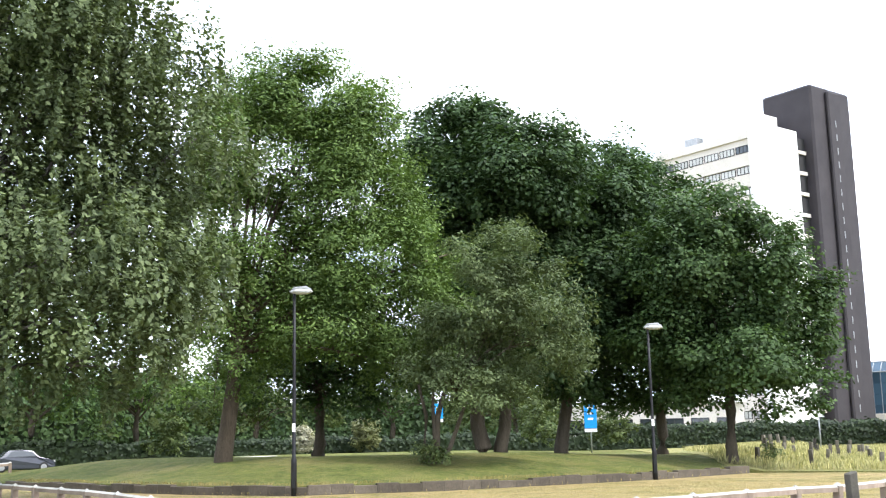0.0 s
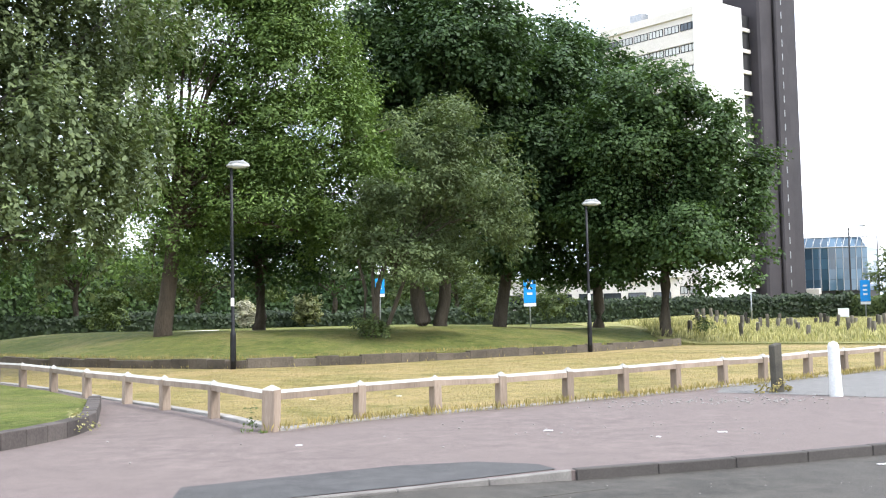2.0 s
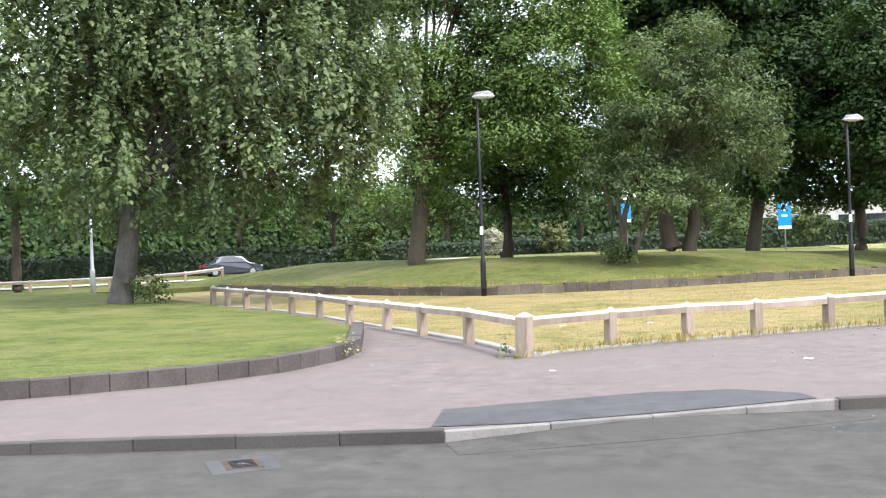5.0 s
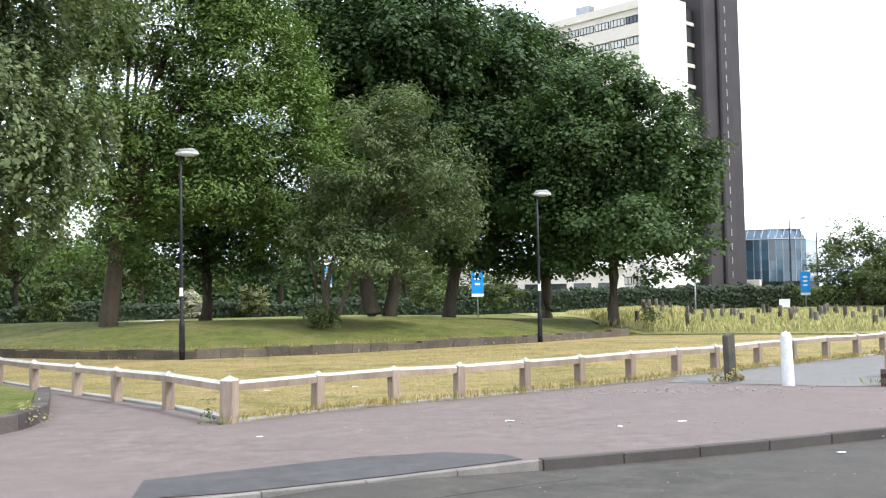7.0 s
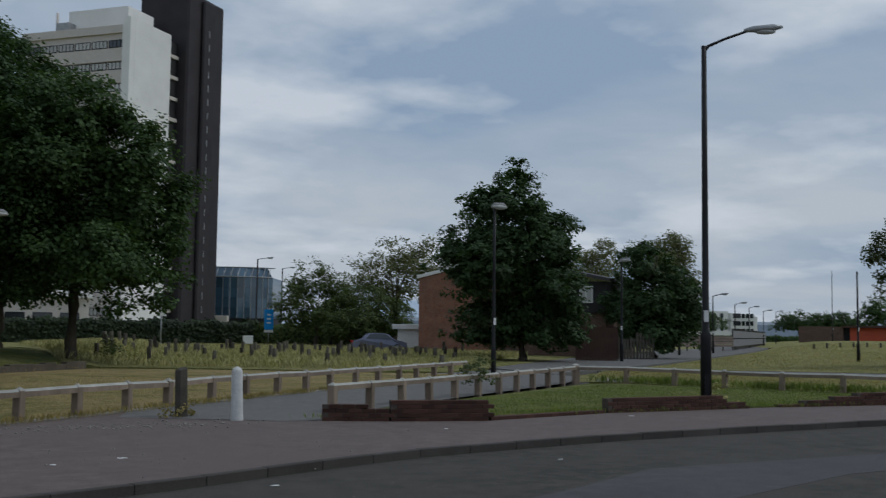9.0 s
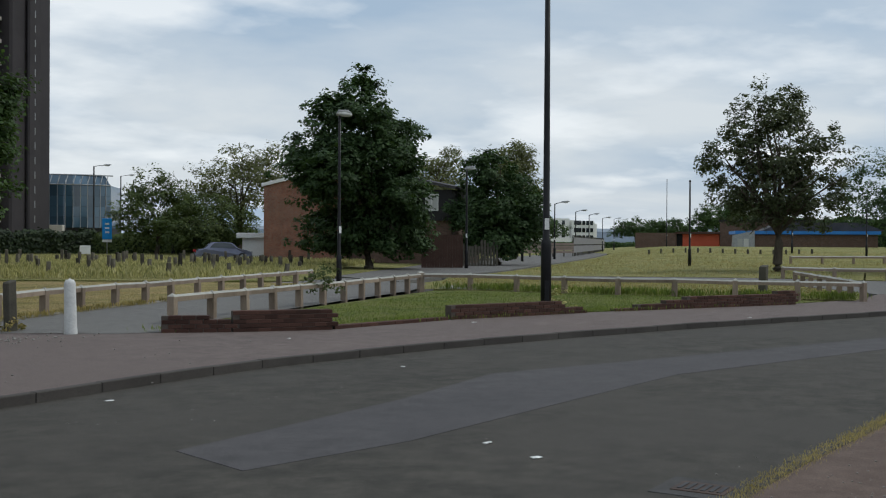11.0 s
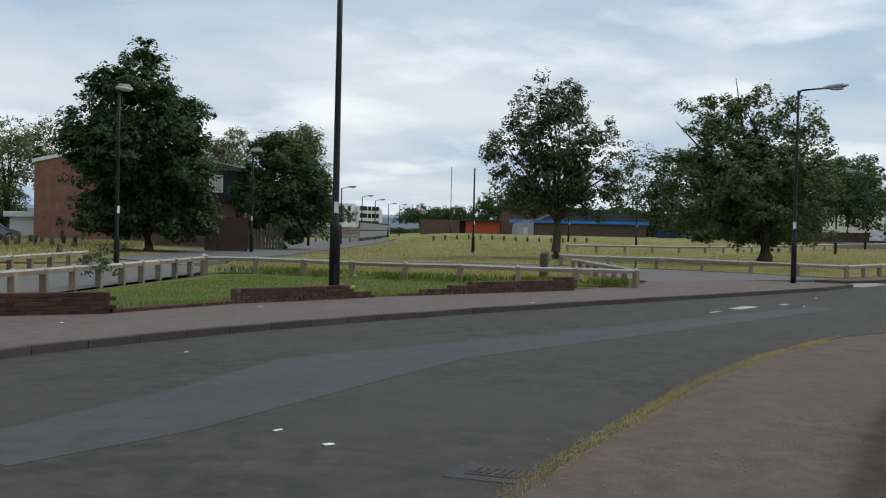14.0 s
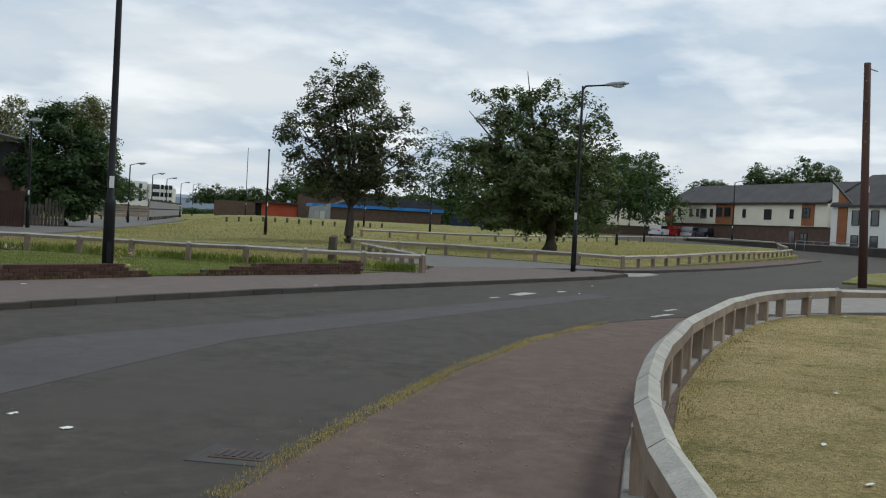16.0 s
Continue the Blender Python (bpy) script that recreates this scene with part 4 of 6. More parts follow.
MAPLE_B = [(0.4, 13.5, 2.1, 1.9), (1.7, 11.4, 2.9, 2.7), (-0.9, 9.5, 2.7, 2.4), (2.3, 8.2, 3.2, 2.4), (0.4, 5.5, 3.2, 1.9), (0.1, 3.4, 2.4, 1.3)]
MAPLE_C = [(-1.6, 13.9, 2.4, 2.1), (0.1, 12.4, 2.7, 2.7), (-1.6, 10.0, 3.2, 2.7), (1.3, 8.8, 2.9, 2.7), (-0.4, 5.9, 3.8, 2.1), (-0.7, 3.2, 2.9, 1.5), (-2.8, 4.1, 1.8, 1.8)]
MAPLE_D = [(-0.2, 10.4, 2.0, 1.5), (-1.4, 8.6, 2.3, 2.3), (1.3, 8.6, 2.3, 2.0), (0.1, 6.6, 3.5, 2.3), (2.6, 6.3, 2.0, 2.0), (-1.9, 5.1, 2.5, 2.0), (1.1, 4.3, 2.8, 1.5), (3.1, 4.0, 1.3, 1.5), (2.6, 2.5, 1.3, 0.8), (-1.2, 3.0, 1.5, 1.0)]
PYRAMID = [(-0.5, 10.3, 1.0, 1.3), (-0.6, 9.0, 1.8, 1.5), (-0.7, 7.7, 2.4, 1.8), (-2.9, 6.9, 1.5, 1.0), (1.6, 7.2, 1.5, 1.3), (-0.7, 5.0, 3.3, 2.3), (1.6, 3.7, 2.0, 2.0), (-0.7, 2.0, 3.3, 1.6), (1.6, 1.4, 1.6, 1.0)]
DARK = [(-0.6, 6.5, 1.8, 1.4), (-0.2, 4.1, 2.4, 2.0), (-1.8, 3.7, 1.6, 2.0), (1.4, 3.3, 1.6, 2.4), (-0.2, 1.7, 2.4, 1.4)]
ROWAN = [(-1.1, 9.5, 0.8, 0.8), (0.3, 8.6, 1.5, 1.1), (-1.6, 7.7, 1.3, 1.3), (-2.9, 6.4, 1.3, 1.0), (0.0, 6.4, 2.0, 1.6), (2.3, 6.4, 1.0, 1.0), (3.4, 6.0, 0.8, 0.6), (-2.6, 4.4, 1.3, 1.1), (-0.3, 4.1, 2.0, 1.3), (2.0, 4.1, 1.5, 1.1), (-3.3, 5.1, 0.8, 0.8), (1.0, 2.9, 1.6, 0.7), (-1.5, 2.9, 1.3, 0.6)]
CHERRY = [(-2.1, 8.3, 1.5, 1.0), (0.6, 8.4, 1.7, 1.3), (2.9, 7.8, 1.5, 1.0), (-4.3, 5.9, 1.3, 0.4), (-1.1, 6.1, 2.7, 1.7), (2.3, 5.7, 2.4, 1.7), (-2.5, 3.7, 2.4, 1.7), (0.6, 3.7, 3.0, 2.0), (3.6, 3.7, 1.7, 1.7), (-2.1, 2.0, 2.0, 1.0), (2.9, 2.0, 2.0, 1.0), (-0.1, 1.7, 2.7, 0.8), (4.3, 5.7, 1.2, 0.4), (-0.8, 9.3, 1.2, 0.4), (-3.1, 9.1, 1.0, 0.3), (3.9, 7.2, 1.2, 0.3)]


def deep(rows, seed, flat=1.0):
    """Lobes with a depth of their own."""
    r = random.Random(seed)
    return [(x, r.uniform(-0.5, 0.5) * a * flat, z, a, max(a, b) * flat * r.uniform(0.8, 1.1), b) for x, z, a, b in rows]


tree((-14.9, 30.1), deep(BIRCH, 1), 3.2, 0.34, 190000, 0.18, L_BIRCH, BARK_BIRCH, "tall weeping birch with fine hanging foliage", 11, clump=0.55, per=40, strand=1.3, ratio=0.6, hang=1.2, limbs=22, lean=(0.4, 0))
tree(polar(-10.9, 42), deep(ASH, 2), 4.2, 0.31, 165000, 0.18, L_ASH, BARK_LIT, "large pale green tree with an open feathery crown", 12, clump=0.75, per=36, ratio=0.42, hang=0.5, limbs=26, lean=(0.5, 0))
tree(polar(-6.0, 53), deep(SHADED, 3), 2.8, 0.30, 30000, 0.24, L_MAPLE, BARK, "shaded tree with a dark low crown", 13, clump=0.8, per=36, limbs=12)
tree(polar(-0.2, 38.5), deep(SMALL, 4), 2.2, 0.10, 46000, 0.155, L_CHERRY, BARK, "small many-stemmed tree with hanging grey-green leaves", 14, clump=0.5, per=34, ratio=0.38, hang=1.2, limbs=14, lean=(0.8, 0),
     stems=[(0, 0, 0.6, 0, 1.2), (0.35, 0.1, 1.5, 0, 0.8), (-0.25, 0.1, -0.4, 0, 0.8), (0.15, -0.2, 0.1, -0.3, 0.7)])
tree(polar(3.0, 48), deep(MAPLE_A, 5), 4.0, 0.33, 105000, 0.205, L_MAPLE, BARK, "dense dark maple on a twin trunk", 15, clump=0.8, per=36, ratio=0.75, limbs=16, stems=[(-0.3, 0, -0.8, 0, 1.0), (0.45, 0.2, 1.1, 0.2, 0.85)])
tree(polar(6.7, 51), deep(MAPLE_B, 6), 3.4, 0.30, 84000, 0.205, L_MAPLE, BARK, "dense dark maple leaning slightly over the lawn", 16, clump=0.8, per=36, ratio=0.75, limbs=14, lean=(0.5, 0))
tree(polar(11.9, 56), deep(MAPLE_C, 7), 3.4, 0.28, 84000, 0.21, L_MAPLE, BARK, "dense dark maple among others", 17, clump=0.8, per=36, ratio=0.75, limbs=12)
tree(polar(15.35, 48), deep(MAPLE_D, 8), 3.0, 0.26, 96000, 0.19, L_MAPLE2, BARK, "round-headed maple at the end of the grove", 18, clump=0.75, per=36, ratio=0.75, limbs=14)
# trees across the middle of the view and beyond
tree(polar(38.5, 62), [(x * 1.08, y, z, a * 1.1, b, c) for x, y, z, a, b, c in deep(PYRAMID, 9)], 1.6, 0.25, 72000, 0.23, L_MAPLE, BARK, "dense pyramidal tree in front of a brick house", 21, clump=0.5, per=30, ratio=0.6, limbs=14)
tree(polar(45.35, 76), deep(DARK, 10), 1.4, 0.25, 36000, 0.26, L_MAPLE, BARK, "dark tree beside a side street", 22, clump=0.55, per=30, limbs=10)
tree(polar(46.15, 105), lobes_of((0, 0, 7.8, 2.3, 2.3, 2.8), (0.2, 0, 9.6, 1.8, 1.8, 1.5), (0.7, 0, 5.9, 1.8, 1.8, 2.4)), 4, 0.3, 13000, 0.26, L_LIGHT, BARK, "pale open tree behind a darker one", 23, clump=0.8, per=26, limbs=10)
tree(polar(31.8, 98), lobes_of((0, 0, 6.2, 3.8, 3.2, 2.6), (-2.4, 0, 5.0, 2.6, 2.6, 2.0), (2.2, 0, 7.4, 2.6, 2.6, 2.2), (0, 0, 8.6, 2.2, 2.2, 1.5)), 2.5, 0.3, 13000, 0.24, L_LIGHT, BARK, "pale open tree behind the meadow", 24, clump=0.7, per=18, limbs=18)
tree(polar(41.9, 96), lobes_of((0, 0, 6.6, 2.8, 2.6, 2.4), (0.8, 0, 8.2, 2.2, 2, 1.6)), 3, 0.3, 9000, 0.24, L_LIGHT, BARK, "pale bronze-leaved tree behind a house", 25, clump=0.7, per=22, limbs=10)
tree(polar(27.6, 96), lobes_of((0, 0, 3.6, 3.2, 2.8, 2.8), (-0.4, 0, 5.8, 1.8, 2, 1.8), (1.8, 0, 3.0, 2.2, 2.2, 2.0)), 1.5, 0.2, 16000, 0.24, L_BUSH, BARK, "bushy green tree behind the meadow", 26, clump=0.6, per=26, limbs=8)
tree(polar(30.1, 92), lobes_of((0, 0, 2.6, 3.0, 2.6, 2.2), (2.2, 0, 2.2, 2.2, 2.2, 1.8), (-2.2, 0, 2.2, 2.2, 2.2, 1.9)), 1.2, 0.2, 15000, 0.24, L_BUSH, BARK, "wide bushy green shrub tree", 27, clump=0.6, per=26, limbs=8)
tree(polar(59.6, 62), [(x, y, z, a, b, c * 1.3) for x, y, z, a, b, c in deep(ROWAN, 11)], 2.1, 0.26, 27000, 0.21, L_PURPLE, BARK, "round open tree with dull greyish leaves on a lawn", 31, clump=0.42, per=20, ratio=0.5, limbs=30)
tree(polar(70.15, 64), [(x * 0.9 - 1.15, y, z, a * 0.95, b, c * 1.15) for x, y, z, a, b, c in deep(CHERRY, 12)], 1.9, 0.40, 50000, 0.23, L_CHERRY, BARK, "spreading wind-blown tree with upswept leafy branches", 32, clump=0.5, per=28, ratio=0.5, limbs=32)
tree(polar(66.6, 170), lobes_of((0, 0, 8, 6.5, 5, 5), (-7, 0, 7, 5, 5, 5), (7, 0, 7.5, 6, 5, 5), (14, 0, 7, 5, 5, 5)), 3, 0.5, 20000, 0.45, L_MAPLE, BARK, "row of dense dark trees behind the car park", 33, clump=1.2, per=26, limbs=10)
tree(polar(71.8, 150), lobes_of((0, 0, 6, 6, 5, 5), (6, 0, 6, 5, 5, 5), (10, 0, 4, 4, 4, 4)), 2.5, 0.5, 14000, 0.42, L_MAPLE2, BARK, "dark trees beyond the grass island", 34, clump=1.2, per=26, limbs=10)
for az, d, w, h, s in ((58.3, 300, 9, 13, 1), (56.6, 330, 8, 12, 2), (78.4, 215, 4.2, 11.3, 3), (80.9, 205, 4.6, 13.2, 4), (83.2, 200, 5.2, 14.2, 5), (52.5, 420, 9, 10, 6), (54.2, 400, 8, 9, 7), (74.2, 175, 5, 13, 8), (47.2, 300, 9, 9, 9)):
    tree(polar(az, d), lobes_of((0, 0, h * 0.68, w * 0.8, w * 0.7, h * 0.32), (-w * 0.5, 0, h * 0.5, w * 0.6, w * 0.5, h * 0.26), (w * 0.5, 0, h * 0.52, w * 0.6, w * 0.5, h * 0.26)), h * 0.3, 0.3, 15000, 0.5, L_MAPLE2, BARK, "distant dark green tree", 40 + s, clump=1.1, per=40, limbs=6)
# trees behind the grove and past the birch
for az, d, w, h, s, lf in ((-26, 80, 7, 14, 1, L_MAPLE), (-20, 85, 7, 14, 2, L_MAPLE2), (-15.0, 88, 7, 14, 3, L_ASH), (-9, 95, 7, 9, 4, L_BUSH), (-2, 100, 7, 11, 5, L_MAPLE2), (4.5, 98, 7, 8, 6, L_BUSH), (-31, 60, 7, 15, 7, L_MAPLE), (-36, 52, 7, 14, 8, L_MAPLE)):
    tree(polar(az, d), lobes_of((0, 0, h * 0.6, w * 0.8, w * 0.7, h * 0.38), (-w * 0.5, 0, h * 0.42, w * 0.6, w * 0.5, h * 0.32), (w * 0.5, 0, h * 0.45, w * 0.6, w * 0.5, h * 0.32)), h * 0.25, 0.28, 9000, 0.36, lf, BARK, "green tree standing behind the grove", 60 + s, clump=1.0, per=28, limbs=8)

# hedges and shrubs behind the grove
hedge(polar(-48, 100), polar(-9, 112), 5.0, 7.5, 26000, 0.55, L_MAPLE2, "dense belt of dark trees and tall shrubs", 73)
hedge(polar(-9, 112), polar(7, 116), 4.0, 5.0, 12000, 0.5, L_MAPLE, "dense belt of tall dark shrubs", 74)
knee_rail(None, 0, "low pale timber rail beyond a lawn", high=0.6, rail=0.16, posts_at=spaced([polar(-38, 60), polar(-27, 60), polar(-21, 60)], 2.0))
sheet("path_far", [polar(-44, 66), polar(-30, 65), polar(-14, 66), polar(-8, 72), polar(-8, 75), polar(-14, 70), polar(-30, 69), polar(-44, 70)], 0.06, surface("pale_path", (0.32, 0.30, 0.25), (0.45, 0.42, 0.36), 0.5, 20, 0.9, 0.2), "pale gravel path behind the raised lawn", "path", cell=4.0, follow=True)
hedge(polar(-34, 88), polar(8, 92), 1.5, 1.7, 16000, 0.3, L_HEDGE, "long dark clipped hedge behind the trees", 71)
hedge(polar(8, 92), polar(24.5, 104), 1.6, 1.8, 14000, 0.3, L_HEDGE, "dark clipped hedge in front of the tower block", 72)
hedge(polar(24.5, 104), polar(34, 100), 1.8, 1.9, 7000, 0.3, L_BUSH, "overgrown green hedge behind the meadow", 75)
hedge(polar(60, 250), polar(78, 205), 5.0, 5.5, 12000, 0.7, L_MAPLE2, "belt of dark shrubs behind the car park", 76)
hedge(polar(42, 300), polar(53, 330), 3.0, 1.6, 8000, 0.7, L_MAPLE2, "dark belt of shrubs far down the street", 77)
for az, d, r, h, s, lf in ((-3.4, 84, 1.5, 1.5, 1, L_LIGHT), (5.4, 80, 2.6, 2.2, 2, L_BUSH), (9.3, 82, 2.2, 1.8, 3, L_BUSH), (-13.5, 80, 1.8, 1.9, 4, L_BUSH), (-6.6, 78, 0.9, 1.2, 5, L_FLOWER)):
    bush("shrub", polar(az, d), (r, r, h), 3500, 0.22, lf, "leafy shrub in front of a hedge", 80 + s)
bush("shrub", polar(-0.3, 38.2), (0.9, 0.7, 0.45), 1200, 0.12, L_BUSH, "low shoots round the foot of a small tree", 90)
bush("shrub", polar(-25.1, 33.4), (1.0, 0.5, 0.6), 900, 0.12, L_BUSH, "leafy shoots at the foot of a birch", 91)
bush("shrub", polar(17.3, 50), (0.5, 0.5, 0.6), 500, 0.12, L_BUSH, "small leafy sapling in rough grass", 92)

# ================= buildings =================


def facing(az, d, turn, z=None):
    """A frame at az, d whose -y side looks back to the viewer, turned a little."""
    x, y = polar(az, d)
    return pose(x, y, height(x, y) if z is None else z, 0, 0, -az + turn)


def window(parent, x, y, z, w, h, mat=None, frame_mat=None, mullions=1, depth=0.08):
    """A window in a wall that looks to -y."""
    f = bmesh.new()
    t = 0.07
    add_box(f, (x, y - depth, z), (x + w, y + 0.02, z + t))
    add_box(f, (x, y - depth, z + h - t), (x + w, y + 0.02, z + h))
    add_box(f, (x, y - depth, z + t), (x + t, y + 0.02, z + h - t))
    add_box(f, (x + w - t, y - depth, z + t), (x + w, y + 0.02, z + h - t))
    for i in range(1, mullions):
        c = x + w * i / mullions
        add_box(f, (c - 0.035, y - depth, z + t), (c + 0.035, y + 0.02, z + h - t))
    fr = part("window", f, frame_mat or DARKCLAD, parent)
    part("pane", box((x + t * 0.5, y - depth * 0.5, z + t * 0.5), (x + w - t * 0.5, y + 0.01, z + h - t * 0.5)), mat or GLASS, fr)
    return fr


# tower block: slab with ribbon windows, white end wall and dark service shaft
TB = thing("tower_block", facing(17.8, 150, -36, 0.0), "tall tower block with ribbon windows and a dark brick shaft", "building")
SLAB_W, SLAB_H, SLAB_D, ST = 18.2, 43.0, 11.0, 3.05
part("slab", box((-SLAB_W, 0.3, -1), (-1.3, SLAB_D, SLAB_H - 1.0)), STONEPANEL, TB, "grey-brown panelled front")
part("parapet", box((-SLAB_W - 0.2, -0.05, SLAB_H - 1.1), (-1.2, SLAB_D, SLAB_H)), STONEPANEL, TB)
part("end_strip", box((-SLAB_W - 2.2, 1.2, -1), (-SLAB_W - 0.02, SLAB_D - 1, SLAB_H - 0.6)), DARKCLAD, TB, "dark recessed end bay")
part("end_frame", box((-SLAB_W - 2.5, 0.9, SLAB_H - 0.6), (-SLAB_W - 0.22, SLAB_D - 1, SLAB_H - 0.1)), RENDER, TB)
for s in range(13):
    zt = SLAB_H - 2.0 - s * ST
    if zt < 3:
        break
    for i in range(6):
        window(TB, -SLAB_W + 0.35 + i * 2.78, 0.3, zt - 1.05, 2.5, 1.05, GLASS_PALE if (i * 7 + s * 3) % 5 else GLASS, DARKCLAD, 4, 0.12)
    part("spandrel", box((-SLAB_W, 0.06, zt - ST + 0.08), (-1.32, 0.3, zt - 1.2)), STONEPANEL, TB)
part("end_pier", box((-1.25, -0.5, -1), (0.0, 0.6, SLAB_H + 0.9)), RENDER, TB, "white rendered pier")
part("end_wall", box((-1.25, 0.6, -1), (0.02, SLAB_D - 1.9, SLAB_H + 0.8)), RENDER, TB, "blank white end wall")
part("stair_strip", box((-1.2, SLAB_D - 1.9, -1), (-0.25, SLAB_D + 0.2, SLAB_H)), DARKCLAD, TB, "dark glazed stair strip")
for s in range(13):
    part("landing", box((-0.3, SLAB_D - 1.85, SLAB_H - 2.4 - s * ST), (0.02, SLAB_D + 0.1, SLAB_H - 1.9 - s * ST)), STONEPANEL, TB)
part("shaft", box((-7.0, SLAB_D + 0.25, -1), (1.4, SLAB_D + 10.0, SLAB_H + 8.0), None, 0.3), DARKBRICK, TB, "dark brown brick service shaft")
part("shaft_rib", box((1.4, SLAB_D + 3.6, -1), (2.0, SLAB_D + 6.6, SLAB_H + 7.4), None, 0.2), DARKBRICK, TB)
for s in range(22):
    part("slit_window", box((1.98, SLAB_D + 4.95, 2 + s * 2.05), (2.04, SLAB_D + 5.1, 3.0 + s * 2.05)), GREY_METAL, TB)
part("plant_room", box((-13, 3.0, SLAB_H), (-3.0, 9, SLAB_H + 3.6)), RENDER, TB, "pale rooftop plant room")
part("roof_box", box((-14.0, 1.5, SLAB_H), (-11.8, 4.5, SLAB_H + 1.6)), GREY_METAL, TB)
part("mast", tube([(-15.0, 3, SLAB_H), (-15.0, 3, SLAB_H + 3.6)], [0.22, 0.2], 6), STONEPANEL, TB)

# long pale building behind the grove
LB = thing("low_building", facing(7.0, 125, -4, 0.3), "long low pale concrete building behind hedges", "building")
part("wall", box((-1, 0, -0.5), (20, 9, 4.6)), STONEPANEL, LB)
part("roof_band", box((-1.3, -0.4, 4.6), (20.3, 9.3, 5.4), None, 0.04), RENDER, LB, "pale roof band")
for i in range(7):
    window(LB, 0.2 + i * 2.8, 0, 1.6, 2.0, 1.4, GLASS, DARKCLAD, 2)

# curved glass office
GO = thing("glass_office", facing(22.0, 175, -12, 0.5), "blue glass office building with a curved front", "building")


def office_row(z):
    """Points of the curved front at this height."""
    return [(10.2 * math.sin(radians(a)) / math.sin(radians(62)) * 0.98, 6.5 * (1 - math.cos(radians(a - 8))), z) for a in range(0, 63, 6)]


front = office_row(0)
part("core", prism([(x, y) for x, y, _ in front] + [(10.0, 12), (0, 12)], 3.0, 9.6), GLASS_BLUE, GO).matrix_basis = pose(0, 0.25, 0) @ Matrix(((1, 0, 0, 0), (0, 0, 1, 0), (0, 1, 0, 0), (0, 0, 0, 1)))
part("base", prism([(x * 0.98, y + 0.4) for x, y, _ in front] + [(10.0, 12), (0, 12)], -1, 3.0), DARKCLAD, GO).matrix_basis = Matrix(((1, 0, 0, 0), (0, 0, 1, 0), (0, 1, 0, 0), (0, 0, 0, 1)))
for (x0, y0, _), (x1, y1, _) in zip(front, front[1:]):
    ang, ln = math.degrees(math.atan2(y1 - y0, x1 - x0)), math.hypot(x1 - x0, y1 - y0)
    for k in range(4):
        part("pane", box((0.04, 0.0, 3.1 + k * 1.62), (ln - 0.04, 0.12, 4.64 + k * 1.62), pose(x0, y0, 0, 0, 0, ang)), GLASS_BLUE, GO)
    part("mullion", box((-0.05, -0.06, 3.0), (0.05, 0.14, 9.6), pose(x0, y0, 0, 0, 0, ang)), GREY_METAL, GO)
    part("roof_rib", tube([(x0, y0, 9.6), (x0 + 0.1, y0 + 1.6, 11.2)], [0.07, 0.07], 6), GREY_METAL, GO)
    part("roof_pane", box((0.04, 0.0, 0.05), (ln - 0.04, 0.05, 2.2), pose(x0, y0, 9.6, 0, 0, ang) @ pose(0, 0, 0, -45, 0, 0)), GLASS_BLUE, GO)
part("roof_edge", tube([(x + 0.1, y + 1.6, 11.2) for x, y, _ in front], [0.1] * len(front), 6), GREY_METAL, GO)
part("sill_edge", tube([(x, y - 0.05, 9.62) for x, y, _ in front], [0.09] * len(front), 6), GREY_METAL, GO)
part("porch", box((0.4, -1.2, 0), (3.4, 0.6, 3.4), None, 0.05), STONEPANEL, GO, "pale entrance block")

# brick house with a white bargeboard
BH = thing("brick_house", facing(33.0, 82, -28, 0.45), "two-storey brown brick house with dark boarding", "house")
part("gable_wall", box_uv(prism([(0, -0.4), (6.4, -0.4), (6.4, 6.6), (0, 5.3)], 0, 0.3)), BRICK, BH)
part("body", box_uv(box((0.05, 0.3, -0.4), (6.4, 7.5, 5.2))), BRICK, BH)
part("bargeboard", prism([(-0.15, 5.25), (6.5, 6.6), (6.5, 6.85), (-0.15, 5.5)], -0.12, 0.02), WHITE, BH, "white bargeboard")
part("roof", prism([(-0.2, 5.5), (6.4, 6.85), (15.0, 5.1), (15.0, 4.9), (6.4, 6.62), (-0.2, 5.3)], 0.02, 7.8), SLATE, BH)
part("boarded_upper_wall", box((6.4, 0.6, 2.7), (14.6, 7.5, 4.9)), DARKCLAD, BH, "black boarded upper wall")
part("lower_wall", box_uv(box((6.4, 0.8, -0.4), (14.5, 7.4, 2.7))), BROWNWALL, BH)
for x in (9.5, 12.6):
    window(BH, x, 0.6, 3.4, 1.0, 1.2, GLASS_PALE, WHITE, 2)
GA = thing("garage", facing(31.9, 86, -10, -0.15), "low white garage with a flat roof", "garage")
part("wall", box((0, 0, -0.3), (3.6, 6, 2.0)), RENDER, GA)
part("roof", box((-0.4, -0.4, 2.0), (3.8, 6.2, 2.4), None, 0.03), WHITE, GA)

# panel fences
PF = thing("panel_fence", facing(42.35, 66, 8), "solid brown panel fence beside a street", "fence")
for i in range(16):
    part("board", box((-1.25 + i * 0.16, 0, 0.05), (-1.1 + i * 0.16, 0.03, 2.05 + 0.02 * (i % 2))), RUST, PF)
part("rail", box((-1.3, 0.03, 0.5), (1.35, 0.08, 0.6)), RUST, PF)
WF = thing("timber_fence", facing(43.1, 72, 20), "weathered open timber fence with uneven boards", "fence")
for i in range(14):
    part("board", box((i * 0.22, random.uniform(0, 0.03), 0.05), (0.16 + i * 0.22, 0.05, 1.6 + random.uniform(-0.25, 0.2))), TIMBER_DARK, WF)
part("rail", box((0, 0.05, 0.4), (3.1, 0.1, 0.5)), TIMBER_DARK, WF)
part("rail", box((0, 0.05, 1.2), (3.1, 0.1, 1.3)), TIMBER_DARK, WF)

